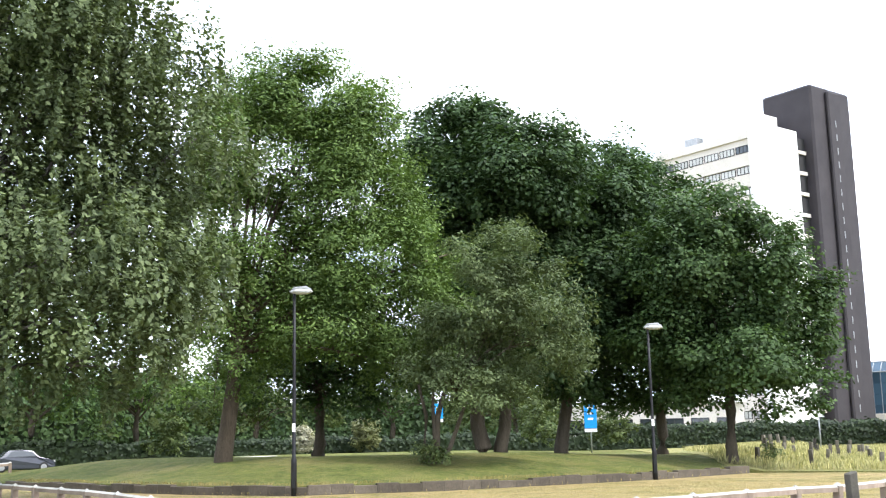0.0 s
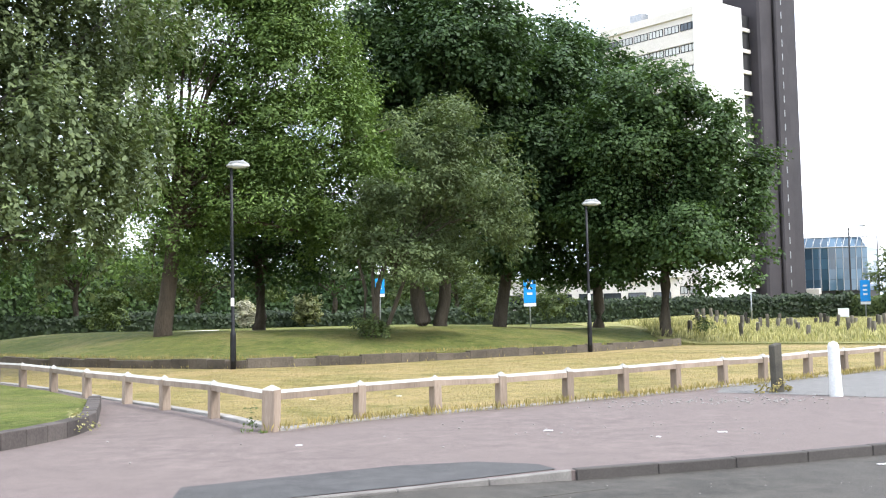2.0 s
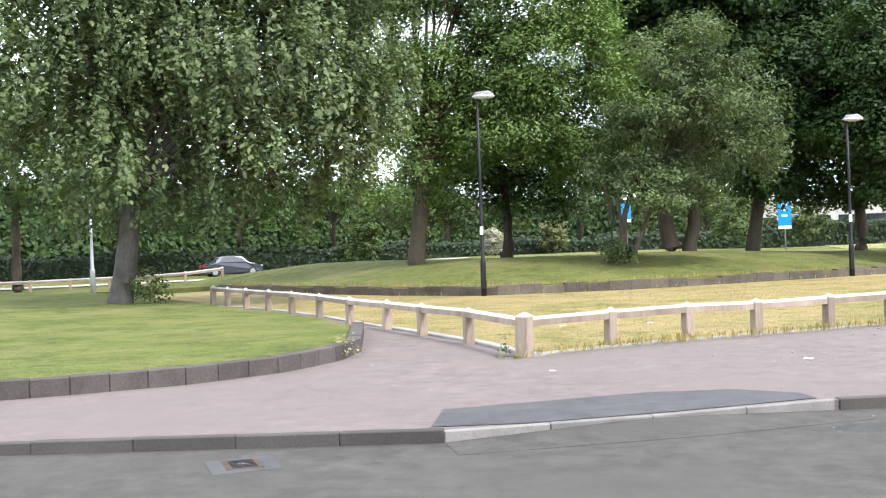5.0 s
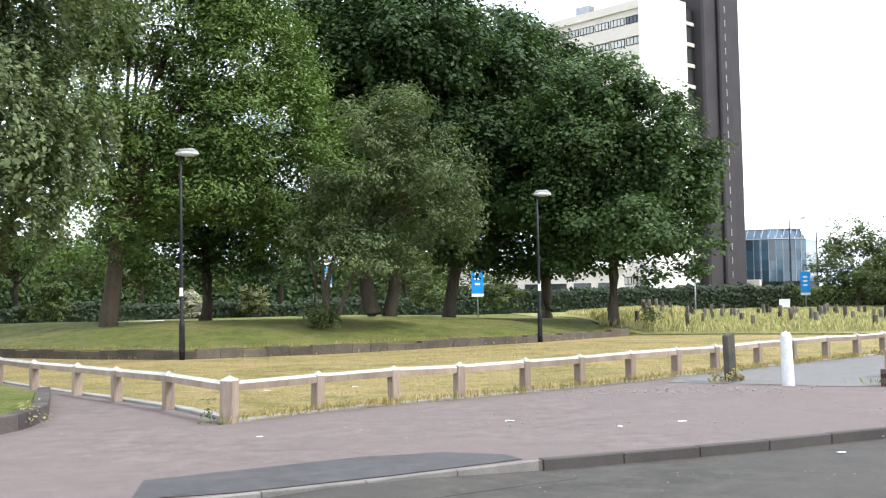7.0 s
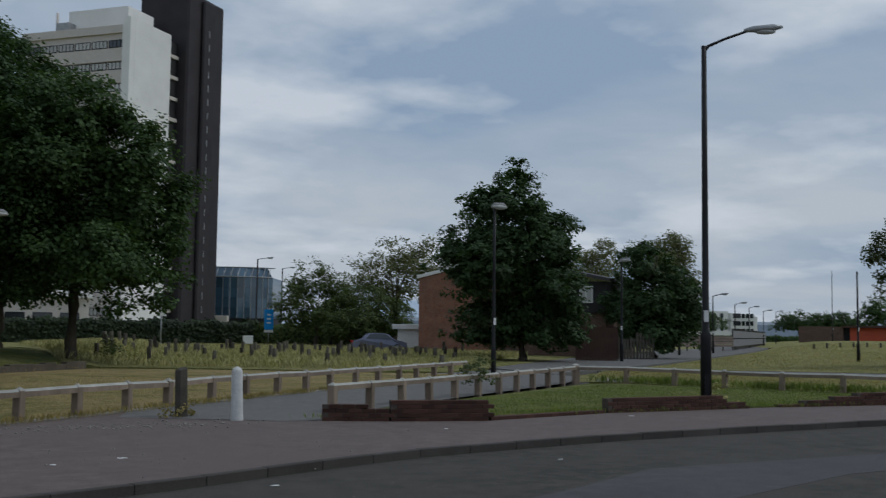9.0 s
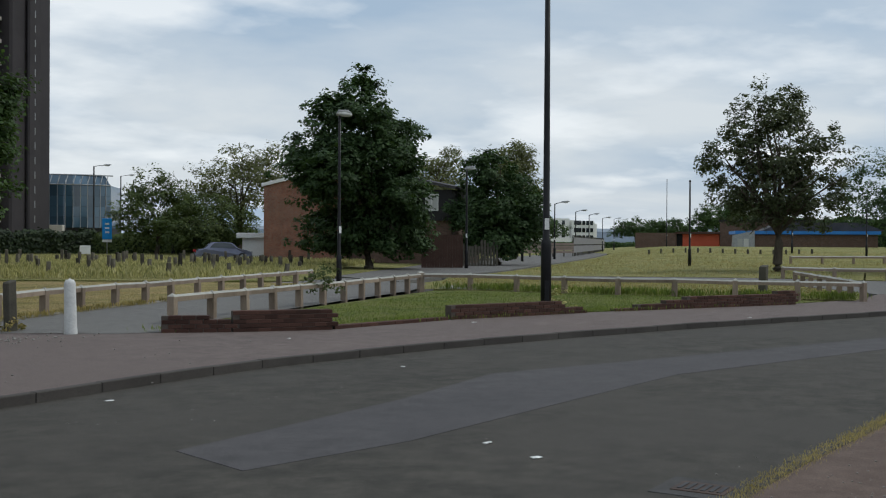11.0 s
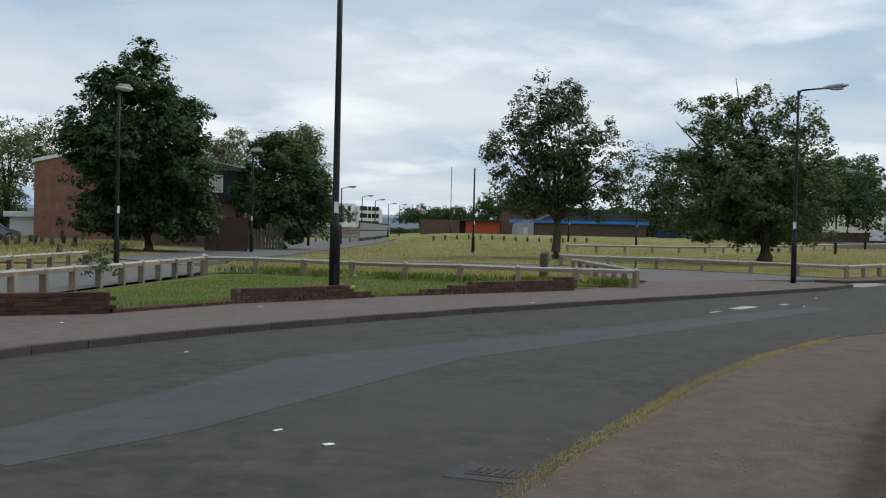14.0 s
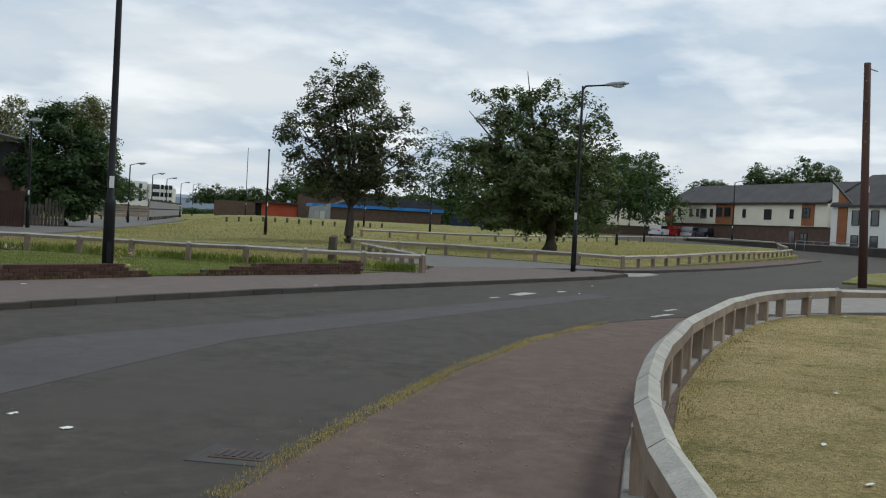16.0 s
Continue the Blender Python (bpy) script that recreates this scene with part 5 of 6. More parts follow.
# white flats far down the street
AP = thing("apartment_building", facing(46.95, 420, 24, 1.4), "far white block of flats with dark windows", "building")
for k, (x0, x1, h) in enumerate(((0, 7.4, 9.6), (7.6, 18, 9.9), (18.6, 22.4, 9.2), (22.8, 29, 8.8))):
    bl = part("block", box((x0, k % 2 * 1.2, -1), (x1, 14, h)), DARKCLAD if k == 0 else WHITE, AP, "dark block" if k == 0 else "white rendered block")
    for s in range(3):
        for i in range(3):
            xx = x0 + 0.8 + i * (x1 - x0 - 1) / 3
            window(AP, xx, k % 2 * 1.2, 1.6 + s * 2.9, 1.3, 1.7, GLASS, DARKCLAD, 1, 0.1)
part("side_wing", box((29, 3, -1), (31, 16, 8.0)), RENDER, AP)
part("podium", box((-6, -2.5, -1), (17, -0.2, 2.4)), WHITE, AP, "low white podium wall")

def hoarding(az0, d0, az1, d1, low, high, boards, mat, label):
    """A site fence of level boards on posts."""
    a, b = Vector((*polar(az0, d0), 0)), Vector((*polar(az1, d1), 0))
    ln = (b - a).length
    f = thing("site_fence", pose(a.x, a.y, 0.5, 0, 0, math.degrees(math.atan2(b.y - a.y, b.x - a.x))), label, "fence")
    for i in range(int(ln / 2.4) + 1):
        part("post", box((i * 2.4 - 0.06, 0.02, -0.4), (i * 2.4 + 0.06, 0.14, high + 0.1)), TIMBER_DARK, f)
    for k in range(boards):
        z = low + (high - low) * k / boards
        part("board", box((0, -0.03, z), (ln, 0.02, z + (high - low) / boards * 0.86)), mat, f)
    return f


hoarding(46.4, 112, 49.3, 122, 0.0, 1.15, 4, surface("faded_boards", (0.13, 0.10, 0.085), (0.23, 0.185, 0.16), 1.5, 30, 0.9, 0.3, stretch=(0.2, 1, 1)), "faded brown board fence round a building site")
hoarding(49.3, 124, 50.9, 200, 0.0, 1.9, 2, surface("grey_hoarding", (0.17, 0.165, 0.165), (0.25, 0.245, 0.245), 1.0, 20, 0.8, 0.2), "grey hoarding along a side street")
sheet("path_slab", [polar(42.2, 37.2), polar(44.9, 36.4), polar(45.3, 38.4), polar(42.6, 39.6)], 0.035, KERB_PALE, "pale concrete slab crossing a footpath", "path", skirt=0.05)

# low community buildings with an orange wall and a blue fascia
CB = thing("community_building", facing(52.5, 205, -6, 0.5), "low brown brick building with an orange wall", "building")
part("left_wing", box_uv(box((0, 0, -1), (7.5, 9, 3.1))), BROWNWALL, CB)
part("orange_wall", box((8.6, 0.6, -1), (15.2, 9, 2.9)), ORANGE, CB, "orange painted wall")
part("canopy", box((7.4, -0.6, 2.95), (15.3, 9.2, 3.3)), RUST, CB)
part("entrance", box((7.5, 1.2, -1), (8.6, 9, 2.9)), GLASS, CB)
part("hall", box_uv(box((15.3, 0, -1), (31, 16, 5.2))), BROWNWALL, CB)
part("hall_coping", box((15.1, -0.2, 5.2), (31.2, 16.2, 5.5)), DARKCLAD, CB)
BF = thing("club_building", facing(57.7, 190, 6, 0.9), "long low brown brick building with a blue fascia", "building")
part("wall", box_uv(box((0, 0, -1), (22.5, 10, 2.3))), BROWNWALL, BF)
part("fascia", box((-0.6, -0.5, 2.4), (22.9, 10.3, 2.95)), BLUEFASCIA, BF, "bright blue fascia")
part("gable", prism([(-1.2, -0.5), (2.6, -0.5), (2.6, 3.0), (-1.0, 2.2)], -0.6, -0.1), GREY_METAL, BF)
for x in (0.2, 1.2):
    part("door", box((x - 0.4, -0.7, -0.6), (x + 0.4, -0.62, 1.6)), GLASS_PALE, BF)
part("roof", prism([(4, 3.0), (24, 3.0), (20, 4.4), (7, 4.4)], 1.0, 10), SLATE, BF)
CT = thing("container", facing(64.9, 185, 0, 0.9), "dark blue steel container", "container")
part("box", box((0, 0, -0.6), (3.4, 5, 1.7), None, 0.05), surface("navy_paint", (0.02, 0.035, 0.10), (0.035, 0.06, 0.16), 1, 20, 0.5, 0.1), CT)
for i in range(9):
    part("rib", box((0.15 + i * 0.36, -0.06, -0.5), (0.32 + i * 0.36, 0.0, 1.6)), CT.children[0].data.materials[0], CT)


def rising_street():
    """Asphalt that climbs from the road to the terraces."""
    bm = bmesh.new()
    rows = []
    for i in range(15):
        r = 90 + 7 * i
        row = []
        for k in range(10):
            x, y = polar(73.5 + 2.6 * k, r)
            row.append(bm.verts.new((x, y, -0.115 + 1.38 * smooth01((r - 92) / 52))))
        rows.append(row)
    for a, b in zip(rows, rows[1:]):
        for k in range(9):
            bm.faces.new((a[k], b[k], b[k + 1], a[k + 1]))
    bmesh.ops.recalc_face_normals(bm, faces=bm.faces)
    if sum(f.normal.z for f in bm.faces) < 0:
        bmesh.ops.reverse_faces(bm, faces=bm.faces[:])
    return one("street", bm, ROAD, "asphalt street climbing to a row of houses", "road", kind="structure")


rising_street()
for az0, d0, az1, d1 in ((77.0, 128, 88, 112), (79.5, 140, 84.2, 121)):
    a, b = Vector((*polar(az0, d0), 0)), Vector((*polar(az1, d1), 0))
    w = thing("low_wall", pose(a.x, a.y, 0.9, 0, 0, math.degrees(math.atan2(b.y - a.y, b.x - a.x))), "low grey wall with a pale coping before houses", "wall")
    part("wall", box((0, 0, -1.0), ((b - a).length, 0.25, 0.32)), KERB, w)
    part("coping", box((-0.05, -0.05, 0.32), ((b - a).length + 0.05, 0.3, 0.42)), KERB_PALE, w)

# terraced houses on the right
def terrace(az, d, turn, width, z, label, bays):
    h = thing("terraced_house", facing(az, d, turn, z), label, "house")
    part("ground_storey", box_uv(box((0, 0, -1.5), (width, 8, 2.3))), BROWNWALL, h, "brown brick lower storey")
    part("upper_storey", box((-0.05, -0.25, 2.3), (width + 0.05, 8, 5.0)), CREAM, h, "cream rendered upper storey")
    part("roof", prism([(-0.5, 0), (4.0, 2.6), (8.6, 0), (8.6, 0.18), (4.0, 2.8), (-0.5, 0.18)], 0, width + 0.1), SLATE, h).matrix_basis = pose(width + 0.05, 0, 4.95, 0, 0, 90)
    for x in (0.0, width - 0.25):
        part("gable", prism([(0.0, 0), (8.0, 0), (4.0, 2.5)], 0, 0.25), CREAM, h).matrix_basis = pose(x + 0.25, 0, 4.95, 0, 0, 90)
    part("gutter", box((-0.05, -0.62, 4.88), (width + 0.05, -0.5, 5.0)), DARKCLAD, h)
    for kind, x in bays:
        if kind == "w":
            window(h, x, -0.25, 3.0, 1.5, 1.3, GLASS, DARKCLAD, 2)
        elif kind == "n":
            window(h, x, -0.25, 3.2, 0.7, 1.1, GLASS, DARKCLAD, 1)
        elif kind == "c":
            part("cedar_panel", box((x, -0.4, 2.4), (x + 2.2, -0.25, 4.9)), ORANGEWOOD, h, "cedar boarded panel")
            window(h, x + 0.2, -0.4, 3.3, 1.4, 1.2, GLASS, DARKCLAD, 2)
        elif kind == "d":
            part("door", box((x, -0.08, -0.6), (x + 1.0, 0.02, 1.7)), GLASS, h)
            window(h, x + 2.0, 0.0, 0.3, 1.4, 1.2, GLASS, DARKCLAD, 2)
    return h


terrace(76.12, 160.6, -60.63, 5.9, 1.0, "end terraced house with cream render and a cedar strip", (("c", 0.0), ("n", 3.6)))
terrace(77.19, 155.4, -59.56, 11.75, 1.0, "terraced house with cream render, narrow windows and cedar panels", (("n", 0.7), ("n", 2.5), ("w", 3.6), ("n", 6.0), ("c", 7.6), ("c", 9.55)))
terrace(79.55, 145.4, -57.20, 18.7, 1.0, "terraced house with cream render over brown brick", (("n", 1.9), ("w", 6.6), ("n", 11.8), ("c", 14.2), ("d", 11.6)))
GH = thing("gable_house", facing(84.12, 124, -50, 0.9), "white rendered end house with an orange-brown panel", "house")
part("wall", box((0, 0.3, -1.5), (12, 9, 4.6)), RENDER, GH)
part("front_wall", prism([(0, -1.5), (12, -1.5), (12, 4.6), (3.4, 4.6), (0.0, 7.2)], 0, 0.3), RENDER, GH)
part("side_panel", prism([(1.1, 0.6), (2.5, 0.6), (2.5, 5.2), (1.1, 6.25)], -0.12, -0.003), ORANGEWOOD, GH, "orange-brown wall panel")
part("roof", prism([(-0.4, 4.5), (5.0, 8.0), (9.4, 4.9), (9.4, 5.15), (5.0, 8.3), (-0.4, 4.75)], 0, 12.3), SLATE, GH).matrix_basis = pose(12.5, 0, 0, 0, 0, 90)
part("verge", prism([(-0.15, 7.35), (3.5, 4.6), (3.5, 4.8), (-0.15, 7.6)], -0.25, 0.0), DARKCLAD, GH)
for x in (3.2, 6.0, 8.8):
    window(GH, x, 0, 2.6, 1.1, 1.6, GLASS, DARKCLAD, 1)
    window(GH, x, 0, 0.0, 1.1, 1.6, GLASS, DARKCLAD, 1)
EH = thing("end_house", facing(75.2, 190, 48, 1.0), "cream gable-ended house beyond the cars", "house")
part("gable_wall", prism([(0, -1), (6.4, -1), (6.4, 6.7), (3.2, 8.2), (0, 6.7)], 0, 10), CREAM, EH)
part("roof", prism([(-0.4, 6.45), (3.2, 8.25), (6.8, 6.45), (6.8, 6.7), (3.2, 8.55), (-0.4, 6.7)], -0.3, 10.3), SLATE, EH)
GW = thing("garden_wall", facing(74.3, 165, 12, 0.6), "long brown brick garden wall", "wall")
part("wall", box_uv(box((-14, 0, -1), (34, 0.4, 1.9))), BROWNWALL, GW)
part("coping", box((-14.1, -0.06, 1.9), (34.1, 0.46, 2.0)), KERB, GW)


def far_rail(az, d, w, z, label):
    r = thing("pedestrian_railing", facing(az, d, 10, z), label, "railing")
    for i in range(int(w / 0.9) + 1):
        part("bar", tube([(i * 0.9, 0, -0.3), (i * 0.9, 0, 1.0)], [0.025, 0.025], 6), GREY_METAL, r)
    part("top_rail", tube([(0, 0, 1.0), (w, 0, 1.0)], [0.03, 0.03], 6), GREY_METAL, r)
    return r


far_rail(82.5, 118, 12, 0.6, "grey pedestrian railing along the pavement")

# ================= vehicles =================


def car(az, d, turn, paint, label, length=4.2, high=1.45, saloon=True, ground=None):
    c = thing("car", facing(az, d, turn, ground), label, "car")
    L, w = length / 2, 0.86
    prof = [(-L, 0.28), (-L + 0.05, 0.62), (-L + 0.25, 0.86), (-L + (0.75 if saloon else 0.15), 0.95), (-L * 0.42 if saloon else -L + 0.35, high * 0.97), (L * 0.05, high), (L * 0.3, high * 0.95), (L * 0.52, 0.95), (L - 0.35, 0.80), (L - 0.03, 0.62), (L, 0.30), (L - 0.1, 0.2), (-L + 0.1, 0.2)]
    bm = prism(prof, -w, w)
    for v in bm.verts:
        if v.co.z > 0.98:
            v.co.y *= 0.80
    bmesh.ops.bevel(bm, geom=list(bm.edges), offset=0.05, segments=2, affect="EDGES")
    body = part("body", bm, paint, c)
    a = -L * 0.36 if saloon else -L + 0.5
    for s in (-1, 1):
        bm = prism([(a - 0.28 if saloon else a - 0.05, 1.0), (a + 0.06, high * 0.93), (L * 0.04, high * 0.95), (L * 0.27, high * 0.90), (L * 0.44, 1.0)], -0.012, 0.012)
        bmesh.ops.transform(bm, matrix=pose(0, s * 0.775, 0, s * 19 * 1.0, 0, 0) @ pose(0, 0, 0), verts=[])
        for v in bm.verts:
            v.co.y += s * (w - (v.co.z - 0.93) / (high - 0.93) * w * 0.2 + 0.005)
        part("side_window", bm, GLASS, c)
        for x in (-L * 0.62, L * 0.64):
            wheel = part("wheel", tube([(x, s * (w - 0.16), 0.31), (x, s * (w - 0.12), 0.31), (x, s * (w + 0.005), 0.31), (x, s * (w + 0.02), 0.31)], [0.29, 0.31, 0.31, 0.27], 16), TYRE, c)
            part("rim", tube([(x, s * (w + 0.01), 0.31), (x, s * (w + 0.03), 0.31)], [0.2, 0.18], 12), GREY_METAL, wheel)
        part("headlight", box((L - 0.12, s * 0.62 - 0.14, 0.6), (L + 0.01, s * 0.62 + 0.14, 0.74), None, 0.02), LAMP_GLASS, c)
        part("tail_light", box((-L - 0.01, s * 0.66 - 0.12, 0.68), (-L + 0.1, s * 0.66 + 0.12, 0.86), None, 0.02), CAR_RED, c)
    return c


car(30.9, 84, 6, CAR_PURPLE, "slate blue saloon car parked beyond the meadow", 4.3)
car(75.85, 148, 62, CAR_WHITE, "white hatchback parked by a garden wall", 4.0, 1.5, False, ground=1.27)
car(76.6, 150, 58, CAR_RED, "red car parked by a garden wall", 4.1, 1.5, False, ground=1.27)
car(77.45, 150, 62, CAR_SILVER, "silver hatchback parked by a garden wall", 4.0, 1.5, False, ground=1.27)
car(78.2, 150, 55, CAR_DARK, "dark saloon parked by a garden wall", 4.3, ground=1.27)
car(67.0, 160, 10, CAR_DARK, "dark car in a distant car park", 4.2)
car(68.2, 158, 5, CAR_DARK, "dark hatchback in a distant car park", 4.0, 1.5, False)
car(-20.5, 78, 12, CAR_DARK, "dark car parked beyond the birch", 4.2)

# ================= meadow posts, signs, clutter =================
post_proto = None
prng = random.Random(5)
for i in range(78):
    az = 16.5 + 19 * (i / 78) + prng.uniform(-0.25, 0.25)
    d = prng.choice((58, 63, 68, 73)) + prng.uniform(-2, 2)
    if i % 12 == 0:
        d = 50 + prng.uniform(-2, 2)
    x, y = polar(az, d)
    m = pose(x, y, height(x, y) - prng.uniform(0.1, 0.5), prng.uniform(-5, 5), prng.uniform(-5, 5), prng.uniform(0, 90))
    if post_proto is None:
        bm = bmesh.new()
        add_box(bm, (-0.085, -0.085, -0.3), (0.085, 0.085, 1.05), None, 0.015)
        post_proto = one("timber_post", bm, surface("lichened_timber", (0.07, 0.06, 0.048), (0.27, 0.245, 0.195), 2, 30, 0.9, 0.4, vary=0.8), "weathered square timber post in rough grass", "post", group="posts in the meadow", m=m)
    else:
        copy_thing(post_proto, m)


def banner_sign(az, d, z0, z1, w, label):
    x, y = polar(az, d)
    s = thing("banner_sign", pose(x, y, height(x, y), 0, 0, -az), label, "sign")
    part("pole", tube([(0, 0, -0.3), (0, 0, z1 + 0.2)], [0.05, 0.04], 8), GREY_METAL, s)
    part("panel", box((-w / 2, -0.12, z0), (w / 2, -0.06, z1), None, 0.01), BANNER, s, "bright blue panel")
    for k in range(3):
        part("lettering", box((-w * 0.22, -0.128, z0 + (z1 - z0) * (0.3 + 0.2 * k)), (w * 0.22, -0.121, z0 + (z1 - z0) * (0.38 + 0.2 * k))), WHITE, s)
    part("foot_panel", box((-w / 2, -0.12, z0 - 0.25), (w / 2, -0.06, z0 - 0.02)), WHITE, s)
    return s


banner_sign(25.15, 98, 1.6, 3.4, 0.8, "bright blue banner sign on a grey pole beyond the meadow")
banner_sign(8.35, 76, 1.7, 3.6, 0.85, "bright blue banner sign on a grey pole behind the trees")
banner_sign(0.4, 80, 2.4, 3.5, 0.7, "bright blue banner sign half hidden by trees")
x, y = polar(24.1, 88)
SG = thing("notice_board", pose(x, y, height(x, y), 0, 0, -24), "small white notice board by the hedge", "sign")
part("panel", box((-0.4, -0.03, 0.45), (0.4, 0.03, 1.1), None, 0.01), WHITE, SG)
for k in (-0.3, 0.3):
    part("leg", tube([(k, 0, -0.2), (k, 0, 0.7)], [0.03, 0.03], 6), GREY_METAL, SG)
x, y = polar(19.7, 84)
RS = thing("road_sign", pose(x, y, height(x, y), 0, 0, -20), "triangular road sign on a tall grey pole", "sign")
part("pole", tube([(0, 0, -0.2), (0, 0, 3.3)], [0.05, 0.05], 8), GREY_METAL, RS)
part("plate", prism([(-0.4, 2.5), (0.4, 2.5), (0, 3.2)], -0.08, -0.05), WHITE, RS)


# broken brick wall round the middle lawn
def brick_row(line, tops, label):
    """A low brick wall whose top steps down where bricks are lost."""
    w = thing("brick_wall", pose(0, 0, 0), label, "wall", kind="structure")
    data = {}
    pts = spaced(line, 0.235)
    n = len(pts) - 1
    core = bmesh.new()
    for i, (a, b) in enumerate(zip(pts, pts[1:])):
        u = (i + 0.5) / n
        top = interp(u, [p[0] for p in tops], [p[1] for p in tops])
        ang = math.degrees(math.atan2(b[1] - a[1], b[0] - a[0]))
        rows = max(1, round(top / 0.077))
        add_box(core, (0, 0.012, -0.2), (0.236, 0.205, rows * 0.077 - 0.02), pose(a[0], a[1], 0, 0, 0, ang))
        for r in range(rows):
            key = r % 2
            if key not in data:
                bm = box((0.004, 0, 0.004), (0.228, 0.215, 0.072), None, 0.005)
                me = bpy.data.meshes.new("brick")
                bm.to_mesh(me)
                bm.free()
                me.materials.append(BRICKWALL)
                data[key] = me
            ob = new("brick", data[key])
            sh = 0.115 if key else 0.0
            ob.matrix_basis = pose(a[0], a[1], 0, 0, 0, ang) @ pose(sh, random.uniform(-0.006, 0.006), r * 0.077 - 0.01, 0, 0, random.uniform(-0.8, 0.8))
            ob.parent = w
    part("mortar_core", core, MORTAR, w)
    return w


brick_row([(9.14, 17.25), (10.16, 16.62)], [(0, 0.27), (0.08, 0.31), (0.62, 0.35), (0.66, 0.24), (1, 0.24)], "broken low wall of dark red bricks")
brick_row([(10.18, 16.6), (11.85, 15.95)], [(0, 0.42), (0.96, 0.42), (1, 0.36)], "broken low wall of dark red bricks")
brick_row([(11.95, 16.0), (15.2, 16.45)], [(0, 0.09), (0.1, 0.05), (1, 0.05)], "sunken course of dark bricks at a lawn edge")
brick_row([(15.3, 16.48), (17.4, 16.3), (19.3, 16.2)], [(0, 0.27), (0.08, 0.31), (0.6, 0.31), (0.75, 0.27), (0.86, 0.16), (1, 0.06)], "low brick wall crumbled at one end")
brick_row([(20.2, 16.1), (23.0, 15.6), (26.4, 14.98)], [(0, 0.06), (0.18, 0.14), (0.38, 0.27), (1, 0.36)], "low brick wall stepping down to rubble")

# low stone edge of the raised lawn
kerb_run([(-17.4, 44.8), (-12, 38.8), (-7.6, 34.8), (-4.3, 32.85), (0.2, 33.9), (7.9, 39.0), (12.5, 43.3)], surface("old_edging", (0.07, 0.058, 0.042), (0.15, 0.125, 0.095), 1.5, 18, 0.95, 0.8, 0.03, vary=0.35), "worn stone edging of a raised lawn", step=0.7, wide=0.25, top=0.27, uneven=0.05)
# edge of the left lawn
kerb_run([(-20, 9.3), (-16, 9.5), (-11, 10.0), (-8.6, 10.75), (-6.9, 11.62), (-5.5, 12.55), (-4.6, 13.7), (-4.2, 15.0), (-4.2, 16.2), (-4.5, 17.6), (-5.0, 19.8)], surface("dark_edging", (0.05, 0.042, 0.038), (0.10, 0.085, 0.075), 2, 30, 0.95, 0.5, vary=0.3), "dark brick edging of a lawn island", step=0.46, wide=0.2, top=0.22)

# drain and its surround
def road_drain(x, y, turn, label):
    d = thing("road_drain", pose(x, y, -0.10, 0, 0, turn), label, "drain")
    part("surround", box((-0.30, -0.30, -0.1), (0.30, 0.26, 0.006), None, 0.004), PATCH, d, "worn asphalt surround")
    part("frame", box((-0.19, -0.17, -0.1), (0.19, 0.13, 0.012), None, 0.004), IRON, d)
    for k in range(6):
        part("slot", box((-0.155 + k * 0.056, -0.12, 0.0), (-0.125 + k * 0.056, 0.08, 0.0155)), BLACK, d)
    return d


road_drain(6.5, 4.42, -74, "rusty iron road drain grate set by the kerb")
road_drain(-3.2, 8.1, -62, "rusty iron road drain grate by the far kerb")
plank = one("plank", box((-0.45, -0.06, 0.0), (0.45, 0.06, 0.05), None, 0.01), LITTER, "pale board lying on a dry lawn", "board", m=pose(-2.15, 21.8, 0.02, 0, 0, 4))


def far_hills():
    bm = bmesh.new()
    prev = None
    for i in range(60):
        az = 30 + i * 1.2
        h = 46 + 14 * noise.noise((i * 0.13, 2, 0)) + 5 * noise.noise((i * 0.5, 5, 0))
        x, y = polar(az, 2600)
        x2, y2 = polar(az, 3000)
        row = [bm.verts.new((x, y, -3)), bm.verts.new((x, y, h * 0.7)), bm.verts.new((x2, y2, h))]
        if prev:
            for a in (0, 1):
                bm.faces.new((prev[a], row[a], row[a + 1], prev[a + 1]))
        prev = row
    return one("backdrop", bm, HILL, "low hills on the horizon with haze painted into their colour", "hills", kind="structure")


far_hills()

# ================= fine growth and litter =================


